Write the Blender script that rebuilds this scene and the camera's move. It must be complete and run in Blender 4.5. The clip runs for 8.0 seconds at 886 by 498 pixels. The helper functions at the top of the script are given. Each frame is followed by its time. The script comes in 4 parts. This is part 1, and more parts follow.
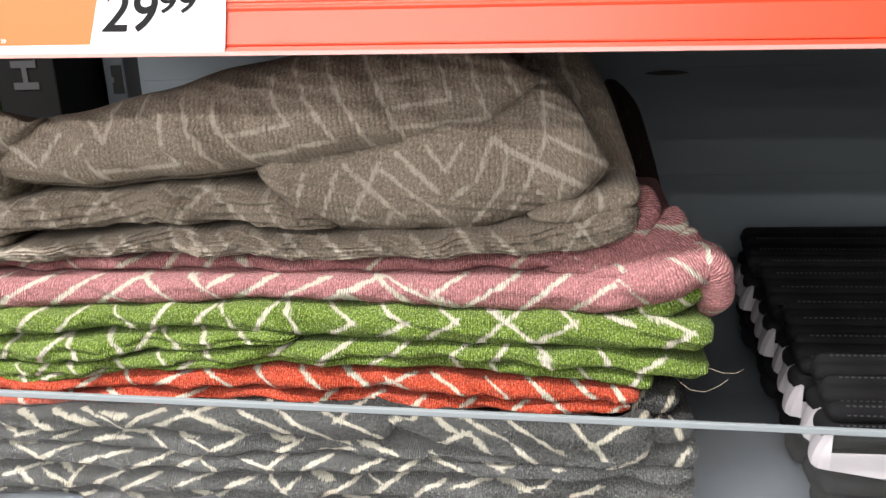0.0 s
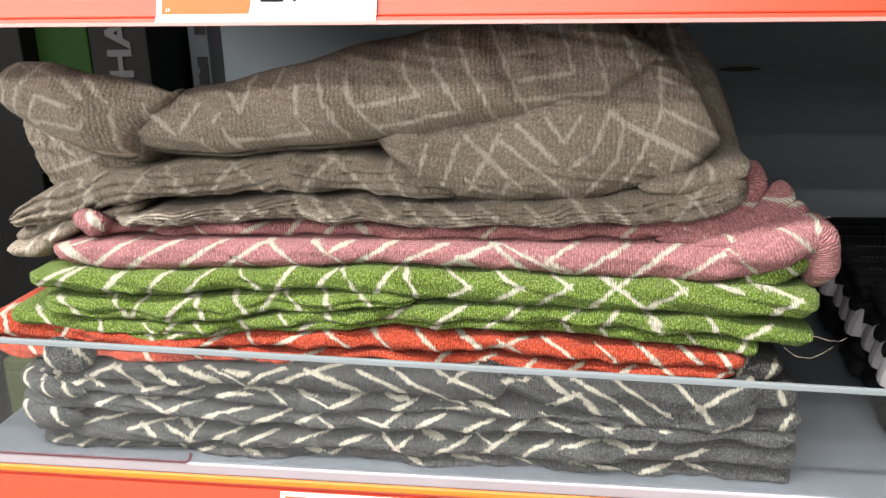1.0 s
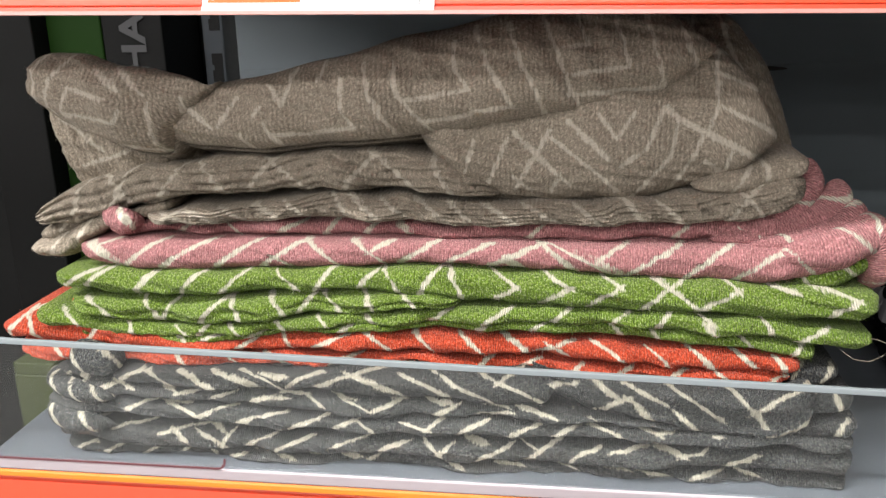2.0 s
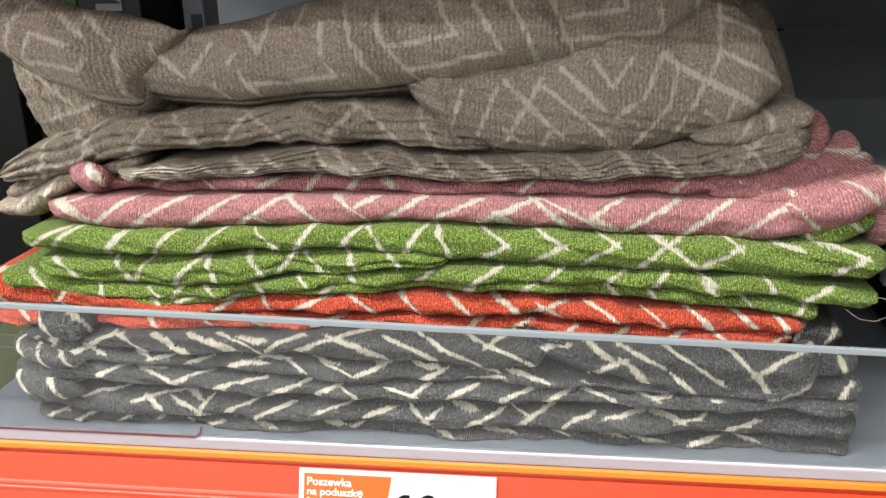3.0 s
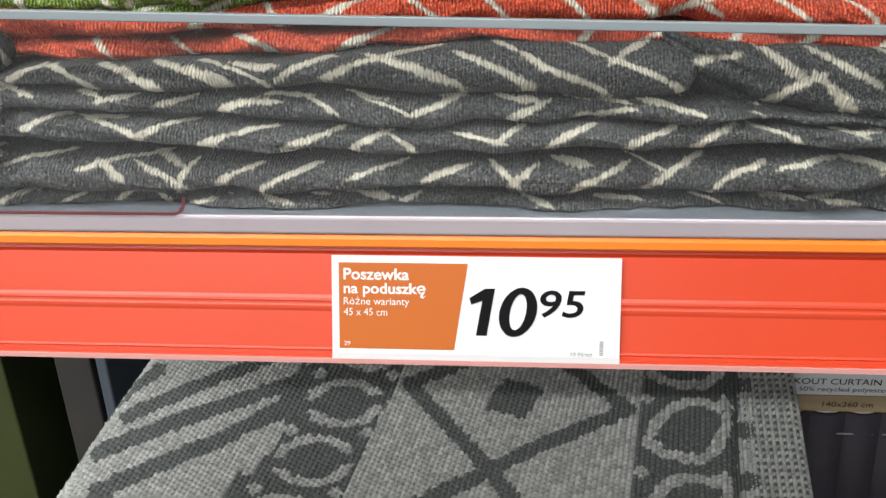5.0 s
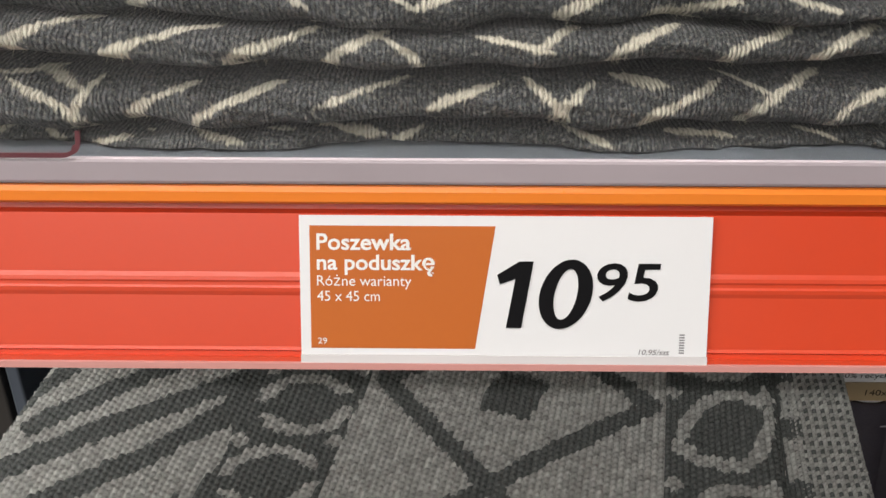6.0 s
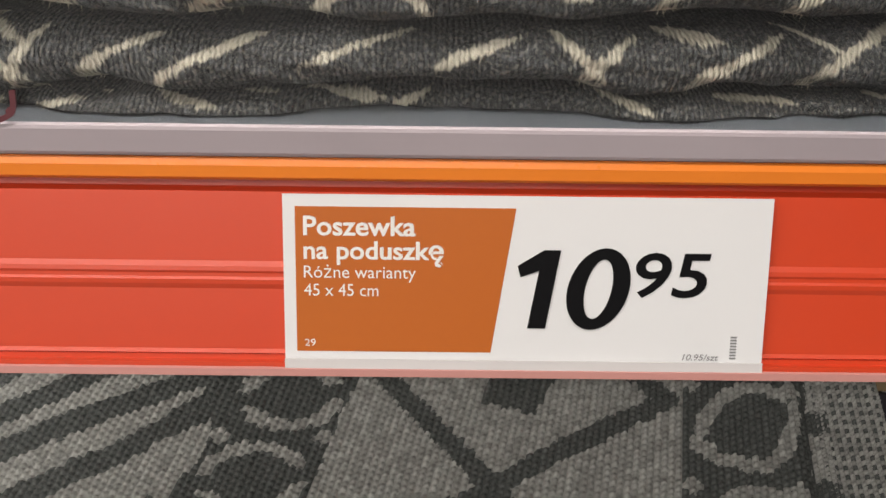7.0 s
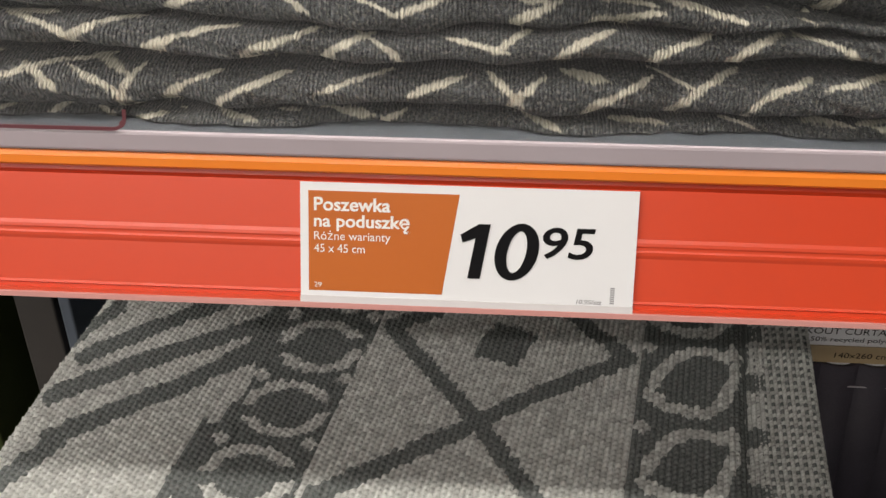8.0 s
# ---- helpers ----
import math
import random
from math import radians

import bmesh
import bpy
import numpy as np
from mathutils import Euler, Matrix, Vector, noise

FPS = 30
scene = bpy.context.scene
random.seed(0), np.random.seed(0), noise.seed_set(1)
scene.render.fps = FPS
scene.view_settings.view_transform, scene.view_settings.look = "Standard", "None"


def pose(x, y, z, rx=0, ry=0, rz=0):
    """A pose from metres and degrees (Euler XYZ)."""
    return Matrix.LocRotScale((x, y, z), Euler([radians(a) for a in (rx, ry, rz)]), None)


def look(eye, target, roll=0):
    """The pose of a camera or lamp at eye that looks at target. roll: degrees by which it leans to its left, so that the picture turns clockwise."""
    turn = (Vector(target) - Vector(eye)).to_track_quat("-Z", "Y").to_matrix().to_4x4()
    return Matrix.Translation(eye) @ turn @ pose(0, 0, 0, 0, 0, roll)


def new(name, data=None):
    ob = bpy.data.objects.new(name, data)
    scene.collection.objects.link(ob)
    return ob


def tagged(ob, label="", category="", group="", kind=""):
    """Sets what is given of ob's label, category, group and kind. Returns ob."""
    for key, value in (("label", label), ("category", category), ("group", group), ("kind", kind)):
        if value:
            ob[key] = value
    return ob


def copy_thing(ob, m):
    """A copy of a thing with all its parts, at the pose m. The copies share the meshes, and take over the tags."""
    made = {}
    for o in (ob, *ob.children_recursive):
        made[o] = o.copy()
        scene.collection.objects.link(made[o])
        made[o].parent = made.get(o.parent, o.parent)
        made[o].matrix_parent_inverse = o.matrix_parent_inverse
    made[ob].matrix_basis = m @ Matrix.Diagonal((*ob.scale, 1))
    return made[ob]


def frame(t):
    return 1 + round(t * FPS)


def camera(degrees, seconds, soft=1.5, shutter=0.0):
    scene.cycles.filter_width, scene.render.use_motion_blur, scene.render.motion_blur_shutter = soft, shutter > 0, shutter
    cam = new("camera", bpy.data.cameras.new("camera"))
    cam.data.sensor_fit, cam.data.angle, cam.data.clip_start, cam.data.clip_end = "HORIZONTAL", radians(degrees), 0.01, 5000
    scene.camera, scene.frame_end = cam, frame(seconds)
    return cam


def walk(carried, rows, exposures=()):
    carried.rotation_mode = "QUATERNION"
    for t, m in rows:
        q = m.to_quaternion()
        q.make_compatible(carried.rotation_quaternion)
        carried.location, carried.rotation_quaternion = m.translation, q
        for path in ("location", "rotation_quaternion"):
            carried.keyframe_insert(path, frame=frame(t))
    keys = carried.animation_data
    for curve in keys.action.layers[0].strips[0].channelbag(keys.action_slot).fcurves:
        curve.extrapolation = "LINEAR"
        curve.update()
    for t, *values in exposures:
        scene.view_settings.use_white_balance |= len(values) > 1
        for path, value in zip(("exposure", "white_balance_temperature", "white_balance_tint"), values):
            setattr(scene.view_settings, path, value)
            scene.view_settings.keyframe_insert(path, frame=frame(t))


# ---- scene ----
cam = camera(54.1, 8.0)
METRES, EYE, TILT, LEAN, TURN = 0.54, 1.55, -18.0, 2.16, 6.66
ROWS = [
    (0.0, 0.0, 0.0, 0.0, 0.0, 0.0, -0.0),
    (0.5, -0.0477, -0.0259, -0.0361, 0.75, 0.36, -0.39),
    (1.0, -0.0931, -0.0439, -0.0482, 1.53, 0.91, -1.02),
    (2.5, -0.1599, 0.006, -0.0604, 0.21, 1.13, -1.19),
    (3.0, -0.1505, 0.0271, -0.075, 0.02, -0.16, -1.08),
    (3.5, -0.1546, 0.0421, -0.0982, 0.63, -1.6, -1.1),
    (4.0, -0.1815, 0.101, -0.1358, 0.59, -3.75, -0.85),
    (4.5, -0.2141, 0.1929, -0.1829, -0.68, -5.54, -0.34),
    (5.0, -0.2442, 0.3037, -0.2253, -2.84, -6.82, -0.16),
    (6.5, -0.2713, 0.5335, -0.2571, -7.24, -9.35, -0.44),
    (7.0, -0.2713, 0.5503, -0.2596, -7.19, -10.33, -0.67),
    (7.5, -0.2696, 0.4932, -0.2599, -5.4, -10.96, -1.05),
    (8.0, -0.2394, 0.3883, -0.2406, -3.45, -10.99, -1.34),
]
EXPOSURES = ((0.0, -0.08, 6450, 12), (1.2, -0.08, 6450, 10), (2.3, -0.30, 6450, 10), (3.5, -0.30, 6350, 10), (4.2, -0.42, 6200, 8), (5.2, -0.82, 6250, 8), (6.3, -1.24, 6750, 13), (7.2, -1.35, 6850, 13), (8.0, -1.27, 6850, 13))
walk(cam, [(t, pose(0.162, -0.466, EYE, TILT, LEAN, TURN) @ pose(METRES * x, METRES * y, METRES * z, 90 + pitch, roll, yaw)) for t, x, y, z, yaw, pitch, roll in ROWS],
     exposures=EXPOSURES)


# ---------------- light ----------------
def area_lamp(name, loc, sx, sy, power, target, colour=(1.0, 0.97, 0.93)):
    data = bpy.data.lights.new(name, "AREA")
    data.shape, data.size, data.size_y, data.energy, data.color = "RECTANGLE", sx, sy, power, colour
    ob = new(name, data)
    ob.matrix_world = look(loc, target)
    return ob


world = bpy.data.worlds.new("shop_air")
scene.world = world
world.use_nodes = True
world.node_tree.nodes["Background"].inputs[0].default_value = (0.9, 0.95, 1.0, 1)
world.node_tree.nodes["Background"].inputs[1].default_value = 0.05

CEILING = 3.4
LAMP_ROWS = (-1.14, -2.87, -4.82, -6.77, -8.72, -10.67)
for row_y, watts in zip(LAMP_ROWS, (250.0, 145.0, 150.0, 125.0, 105.0, 95.0)):
    area_lamp("lamp", (-2.2, row_y, CEILING - 0.09), 5.6, 0.12, watts, (-2.2, row_y, 0))


# ---------------- materials ----------------
def nodes_of(name):
    m = bpy.data.materials.new(name)
    m.use_nodes = True
    nt = m.node_tree
    return m, nt, nt.nodes["Principled BSDF"]


def add(nt, kind, **values):
    n = nt.nodes.new(kind)
    for key, value in values.items():
        if key in n.inputs:
            n.inputs[key].default_value = value
    return n


def noise_at(nt, vec, scale, detail=3.0, rough=0.6):
    n = add(nt, "ShaderNodeTexNoise", Scale=scale, Detail=detail, Roughness=rough)
    if vec is not None:
        nt.links.new(vec, n.inputs["Vector"])
    return n.outputs["Fac"]


def ramp(nt, fac, stops):
    n = nt.nodes.new("ShaderNodeValToRGB")
    e = n.color_ramp.elements
    while len(e) < len(stops):
        e.new(0.5)
    for k, (p, c) in enumerate(stops):
        e[k].position, e[k].color = p, (*c, 1)
    nt.links.new(fac, n.inputs[0])
    return n.outputs[0]


def scaled(nt, vec, sx, sy, sz=1.0):
    n = nt.nodes.new("ShaderNodeMapping")
    n.inputs["Scale"].default_value = (sx, sy, sz)
    nt.links.new(vec, n.inputs["Vector"])
    return n.outputs[0]


def mix(nt, fac, a, b, mode="MIX"):
    n = nt.nodes.new("ShaderNodeMix")
    n.data_type, n.blend_type = "RGBA", mode
    for sock, v in ((n.inputs[0], fac), (n.inputs[6], a), (n.inputs[7], b)):
        if isinstance(v, (int, float)):
            sock.default_value = v
        elif isinstance(v, tuple):
            sock.default_value = (*v, 1)
        else:
            nt.links.new(v, sock)
    return n.outputs[2]


def calc(nt, op, a, b=0.0, c=0.0):
    n = nt.nodes.new("ShaderNodeMath")
    n.operation = op
    for sock, v in zip(n.inputs, (a, b, c)):
        if isinstance(v, (int, float)):
            sock.default_value = v
        else:
            nt.links.new(v, sock)
    return n.outputs[0]


def bump(nt, bsdf, height, strength, distance):
    n = add(nt, "ShaderNodeBump", Strength=strength, Distance=distance)
    nt.links.new(height, n.inputs["Height"])
    nt.links.new(n.outputs[0], bsdf.inputs["Normal"])


def plain(name, colour, rough=0.5, metal=0.0, vary=0.12, scale=40.0, grain=0.15, depth=0.0004, coat=0.0, spec=0.5):
    """A painted, plastic or paper surface with soft stains and a fine grain."""
    m, nt, b = nodes_of(name)
    pos = nt.nodes.new("ShaderNodeTexCoord").outputs["Object"]
    big = noise_at(nt, pos, scale * 0.2, 4)
    fine = noise_at(nt, pos, scale * 12, 2)
    lo = tuple(max(0.0, v * (1 - vary)) for v in colour)
    hi = tuple(min(1.0, v * (1 + vary)) for v in colour)
    col = ramp(nt, big, ((0.3, lo), (0.7, hi)))
    nt.links.new(col, b.inputs["Base Color"])
    r = nt.nodes.new("ShaderNodeMapRange")
    r.inputs["To Min"].default_value, r.inputs["To Max"].default_value = rough * 0.8, min(1, rough * 1.2)
    nt.links.new(fine, r.inputs["Value"])
    nt.links.new(r.outputs[0], b.inputs["Roughness"])
    b.inputs["Metallic"].default_value = metal
    b.inputs["Coat Weight"].default_value = coat
    b.inputs["Specular IOR Level"].default_value = spec
    if grain:
        bump(nt, b, fine, grain, depth)
    return m


def chenille(name, ground, dark, line, fleck=0.0, rib=1.0, line_mix=1.0, grain=(1100, 260), sparkle=0.6, sheen=0.08, ribs=0.45):
    """Ribbed chenille with heathered yarn and woven pale lines; 'pat' holds the distance to the nearest woven line."""
    m, nt, b = nodes_of(name)
    cloth = nt.nodes.new("ShaderNodeAttribute")
    cloth.attribute_name = "cloth"
    uv = cloth.outputs["Vector"]
    pat = nt.nodes.new("ShaderNodeAttribute")
    pat.attribute_name = "pat"
    streak = noise_at(nt, scaled(nt, uv, grain[0], grain[1], 300), 1.0, 3, 0.7)
    blotch = noise_at(nt, uv, 55, 3)
    fuzz = noise_at(nt, uv, 2600, 2, 0.7)
    wave = add(nt, "ShaderNodeTexWave", Scale=240.0 * rib, Distortion=4.5, Detail=2.0)
    wave.inputs["Detail Scale"].default_value = 1.5
    nt.links.new(uv, wave.inputs["Vector"])
    col = ramp(nt, streak, ((0.36, dark), (0.58, ground)))
    col = mix(nt, calc(nt, "MULTIPLY", blotch, 0.25), col, tuple(min(1, v * 1.3) for v in ground))
    spark = ramp(nt, noise_at(nt, scaled(nt, uv, 950, 520, 300), 1.0, 2, 0.65), ((0.50, (0, 0, 0)), (0.66, (1, 1, 1))))
    col = mix(nt, calc(nt, "MULTIPLY", spark, sparkle), col, tuple(min(1, v * 1.9 + 0.02) for v in ground))
    if fleck:
        spot = ramp(nt, noise_at(nt, scaled(nt, uv, 1150, 800, 300), 1.0, 1, 0.5), ((0.55, (0, 0, 0)), (0.62, (1, 1, 1))))
        col = mix(nt, calc(nt, "MULTIPLY", spot, fleck), col, tuple(0.55 * v + 1.3 * g for v, g in zip(line, ground)))
    # woven lines: stepped edges rib by rib, swelling and thinning along their way
    edge = calc(nt, "SUBTRACT", noise_at(nt, scaled(nt, uv, 1100, 160), 1.0, 2), 0.5)
    d = calc(nt, "MULTIPLY_ADD", edge, 0.0034, pat.outputs["Fac"])
    swell = calc(nt, "SUBTRACT", noise_at(nt, uv, 95, 2), 0.47)
    d = calc(nt, "MULTIPLY_ADD", swell, 0.0024, d)
    tuft = calc(nt, "SUBTRACT", noise_at(nt, scaled(nt, uv, 2200, 500), 1.0, 1), 0.5)
    d = calc(nt, "MULTIPLY_ADD", tuft, 0.0014, d)
    inside = nt.nodes.new("ShaderNodeMapRange")
    inside.inputs["From Min"].default_value, inside.inputs["From Max"].default_value = 0.00045, -0.00040
    nt.links.new(d, inside.inputs["Value"])
    yarn = ramp(nt, streak, ((0.25, tuple(v * 0.62 for v in line)), (0.6, line)))
    col = mix(nt, calc(nt, "MULTIPLY", inside.outputs[0], line_mix), col, yarn)
    # shade between the ribs, multiplied into the yarn colour along the bump's wave
    groove_shade = ramp(nt, wave.outputs["Fac"], ((0.0, (0.55, 0.55, 0.55)), (0.5, (1, 1, 1))))
    col = mix(nt, ribs, col, groove_shade, "MULTIPLY")
    nt.links.new(col, b.inputs["Base Color"])
    b.inputs["Roughness"].default_value = 0.95
    b.inputs["Specular IOR Level"].default_value = 0.15
    b.inputs["Sheen Weight"].default_value = sheen
    b.inputs["Sheen Roughness"].default_value = 0.5
    h = calc(nt, "MULTIPLY_ADD", wave.outputs["Fac"], 0.8, streak)
    h = calc(nt, "MULTIPLY_ADD", fuzz, 0.5, h)
    h = calc(nt, "MULTIPLY_ADD", inside.outputs[0], 0.5, h)
    bump(nt, b, h, 1.0, 0.0003 + 0.0009 * ribs)
    return m


CREAM = (0.74, 0.70, 0.58)
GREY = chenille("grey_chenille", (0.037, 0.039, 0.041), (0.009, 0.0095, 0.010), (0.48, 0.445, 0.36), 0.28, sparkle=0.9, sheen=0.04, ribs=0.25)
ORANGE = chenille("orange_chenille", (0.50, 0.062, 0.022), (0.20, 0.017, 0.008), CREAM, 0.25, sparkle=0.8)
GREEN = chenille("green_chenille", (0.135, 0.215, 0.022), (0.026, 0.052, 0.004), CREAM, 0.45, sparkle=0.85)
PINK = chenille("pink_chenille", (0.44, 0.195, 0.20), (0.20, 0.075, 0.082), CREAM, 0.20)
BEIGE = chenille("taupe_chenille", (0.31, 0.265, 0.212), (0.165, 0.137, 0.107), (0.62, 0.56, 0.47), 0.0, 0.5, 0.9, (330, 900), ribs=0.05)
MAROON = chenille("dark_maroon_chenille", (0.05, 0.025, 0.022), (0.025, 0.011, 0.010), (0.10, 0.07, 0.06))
RAIL_RED = plain("rail_red_plastic", (0.67, 0.060, 0.017), 0.45, vary=0.06, grain=0.04, scale=12, coat=0.5)
RAIL_RED.node_tree.nodes["Principled BSDF"].inputs["Coat Roughness"].default_value = 0.28
LIP_ORANGE = plain("lip_orange_plastic", (0.97, 0.26, 0.03), 0.3, vary=0.05, grain=0.03)
CLEAR_PINK = plain("clear_lip_plastic", (0.62, 0.30, 0.27), 0.25, vary=0.05, grain=0.03, coat=0.4)
LILAC = plain("lilac_plastic", (0.47, 0.41, 0.44), 0.35, vary=0.08, grain=0.05)
STEEL = plain("grey_white_steel", (0.11, 0.123, 0.14), 0.42, vary=0.05, grain=0.05, scale=10)
PANEL = plain("back_panel_steel", (0.26, 0.30, 0.33), 0.5, vary=0.06, grain=0.05, scale=8)
SLOT = plain("slot_shadow", (0.02, 0.02, 0.02), 0.8)
PAPER = plain("white_label_card", (0.80, 0.81, 0.82), 0.55, vary=0.02, grain=0.03)
TAG_ORANGE = plain("printed_orange", (0.54, 0.13, 0.012), 0.5, vary=0.03, grain=0.03)
INK = plain("black_ink", (0.004, 0.004, 0.005), 0.6, vary=0.0, grain=0.0, spec=0.15)
FAINT_INK = plain("faint_ink", (0.25, 0.25, 0.26), 0.6, vary=0.0, grain=0.0)
WHITE_INK = plain("white_ink", (0.86, 0.85, 0.82), 0.5, vary=0.0, grain=0.0)
BLACK_CLOTH = plain("black_cotton", (0.012, 0.012, 0.013), 0.9, vary=0.4, scale=90, grain=0.6, depth=0.0006, spec=0.06)
BAND = plain("paper_band", (0.36, 0.34, 0.36), 0.6, vary=0.1, scale=60)
CLEAR_FILM = plain("clear_film", (0.70, 0.68, 0.68), 0.2, vary=0.04, grain=0.03)
CURTAIN = plain("dark_purple_curtain", (0.035, 0.03, 0.04), 0.7, vary=0.3, scale=60, grain=0.4)
GOLD_CARD = plain("gold_card", (0.40, 0.30, 0.17), 0.5, vary=0.05)
# green card with the deep bay's shade put into its base colour
SHADED_GREEN = plain("shaded_green_card", (0.006, 0.021, 0.002), 0.5, vary=0.15)
BOX_BLACK = plain("black_box_card", (0.005, 0.005, 0.005), 0.6, vary=0.3)
BOX_CREAM = plain("cream_box_card", (0.36, 0.39, 0.33), 0.6, vary=0.08)
BOX_GREY = plain("grey_pack_card", (0.055, 0.05, 0.046), 0.5, vary=0.2)
OLIVE = plain("olive_card", (0.045, 0.058, 0.014), 0.6, vary=0.15)
BLUE_GREY = plain("blue_grey_steel", (0.11, 0.13, 0.16), 0.45, vary=0.1)
LETTER = plain("grey_print", (0.05, 0.05, 0.052), 0.6, vary=0.05)
for matt in (BOX_BLACK, SHADED_GREEN, LETTER):
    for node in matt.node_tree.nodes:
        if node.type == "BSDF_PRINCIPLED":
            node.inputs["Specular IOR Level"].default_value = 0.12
RED_STICKER = plain("red_sticker", (0.55, 0.06, 0.02), 0.5)
FLOOR_TILE = plain("grey_floor_tile", (0.20, 0.197, 0.193), 0.55, vary=0.12, scale=6)
WALL_PAINT = plain("white_wall_paint", (0.26, 0.26, 0.255), 0.7, vary=0.05, scale=3)
CEIL_TILE = plain("ceiling_white", (0.75, 0.75, 0.74), 0.8, vary=0.05, scale=5)


def clear_plastic(name, tint, rough=0.03):
    m, nt, b = nodes_of(name)
    b.inputs["Base Color"].default_value = (*tint, 1)
    b.inputs["Transmission Weight"].default_value = 1.0
    b.inputs["Roughness"].default_value = rough
    b.inputs["IOR"].default_value = 1.47
    pos = nt.nodes.new("ShaderNodeTexCoord").outputs["Object"]
    bump(nt, b, noise_at(nt, pos, 9, 2), 0.05, 0.002)
    return m


def hazed(m, amount):
    """Reflected haze put in as colour: a trace of pale diffuse, uneven over the surface."""
    nt = m.node_tree
    out = nt.nodes["Material Output"]
    dif = nt.nodes.new("ShaderNodeBsdfDiffuse")
    dif.inputs["Color"].default_value = (0.75, 0.8, 0.82, 1)
    mx = nt.nodes.new("ShaderNodeMixShader")
    pos = nt.nodes.new("ShaderNodeTexCoord").outputs["Object"]
    nt.links.new(calc(nt, "MULTIPLY", noise_at(nt, pos, 30, 4), amount * 2), mx.inputs[0])
    nt.links.new(nt.nodes["Principled BSDF"].outputs[0], mx.inputs[1])
    nt.links.new(dif.outputs[0], mx.inputs[2])
    nt.links.new(mx.outputs[0], out.inputs["Surface"])
    return m


ACRYLIC = clear_plastic("clear_acrylic", (0.96, 0.98, 0.98))
# faint pale veil mixed into the pane in place of the shop's reflection
hazed(ACRYLIC, 0.0035)
EDGE = plain("polished_acrylic_edge", (0.31, 0.35, 0.37), 0.25, vary=0.04, grain=0.02)
PINK_EDGE = plain("dark_red_sticker_edge", (0.16, 0.05, 0.06), 0.4)

m_glow, nt_glow, b_glow = nodes_of("lamp_diffuser")
b_glow.inputs["Emission Color"].default_value = (1, 0.97, 0.93, 1)
b_glow.inputs["Emission Strength"].default_value = 6.0


# ---------------- mesh tools ----------------
def part(name, bm, material, parent=None, label="", smooth=False):
    me = bpy.data.meshes.new(name)
    bm.to_mesh(me)
    bm.free()
    return mesh_part(name, me, material, parent, label, smooth)


def mesh_part(name, me, material, parent=None, label="", smooth=False):
    me.materials.append(material)
    if smooth:
        me.polygons.foreach_set("use_smooth", [True] * len(me.polygons))
    ob = new(name, me)
    if parent is not None:
        ob.parent = parent
        ob.matrix_parent_inverse = parent.matrix_basis.inverted()
    if label:
        tagged(ob, label)
    return ob


def thing(name, label, category, at=(0, 0, 0), group="", kind=""):
    ob = new(name)
    ob.location = at
    ob.empty_display_size = 0.02
    return tagged(ob, label, category, group, kind)


def box(x0, x1, y0, y1, z0, z1, bevel=0.0, seg=2, turn=None):
    bm = bmesh.new()
    bmesh.ops.create_cube(bm, size=1.0)
    bmesh.ops.scale(bm, vec=(x1 - x0, y1 - y0, z1 - z0), verts=bm.verts)
    bmesh.ops.translate(bm, vec=((x0 + x1) / 2, (y0 + y1) / 2, (z0 + z1) / 2), verts=bm.verts)
    if bevel:
        bmesh.ops.bevel(bm, geom=bm.edges[:], offset=bevel, segments=seg, affect="EDGES", profile=0.5)
    if turn is not None:
        bmesh.ops.transform(bm, matrix=turn, verts=bm.verts)
    return bm


def extrude_x(profile, x0, x1):
    """A closed (y, z) outline drawn along x."""
    bm = bmesh.new()
    a = [bm.verts.new((x0, y, z)) for y, z in profile]
    b = [bm.verts.new((x1, y, z)) for y, z in profile]
    n = len(profile)
    for k in range(n):
        bm.faces.new((a[k], a[(k + 1) % n], b[(k + 1) % n], b[k]))
    bm.faces.new(a[::-1])
    bm.faces.new(b)
    bmesh.ops.recalc_face_normals(bm, faces=bm.faces)
    return bm


def wobble(x, seed, wave, amp):
    """Smooth uneven waves along x (metres)."""
    r = np.random.RandomState(seed)
    out = np.zeros_like(x)
    for k in range(5):
        w = wave * r.uniform(0.45, 1.8)
        out += np.sin(x * 2 * np.pi / w + r.uniform(0, 6.28)) * r.uniform(0.4, 1.0)
    return out * amp / 2.2


def smooth_interp(x, xs, ys):
    """A rounded curve through a few stations."""
    fine = np.linspace(xs[0], xs[-1], 400)
    v = np.interp(fine, xs, ys)
    k = max(3, int(400 / len(xs) * 0.9)) | 1
    kern = np.hanning(k + 2)[1:-1]
    pad = np.concatenate((2 * v[0] - v[k // 2:0:-1], v, 2 * v[-1] - v[-2:-k // 2 - 1:-1]))
    return np.interp(x, fine, np.convolve(pad, kern / kern.sum(), "valid"))


def segment_distance(px, pz, segs):
    best = np.full(px.shape, 1e9)
    for x1, z1, x2, z2 in segs:
        dx, dz = x2 - x1, z2 - z1
        ll = max(dx * dx + dz * dz, 1e-12)
        t = np.clip(((px - x1) * dx + (pz - z1) * dz) / ll, 0, 1)
        best = np.minimum(best, np.hypot(px - x1 - t * dx, pz - z1 - t * dz))
    return best


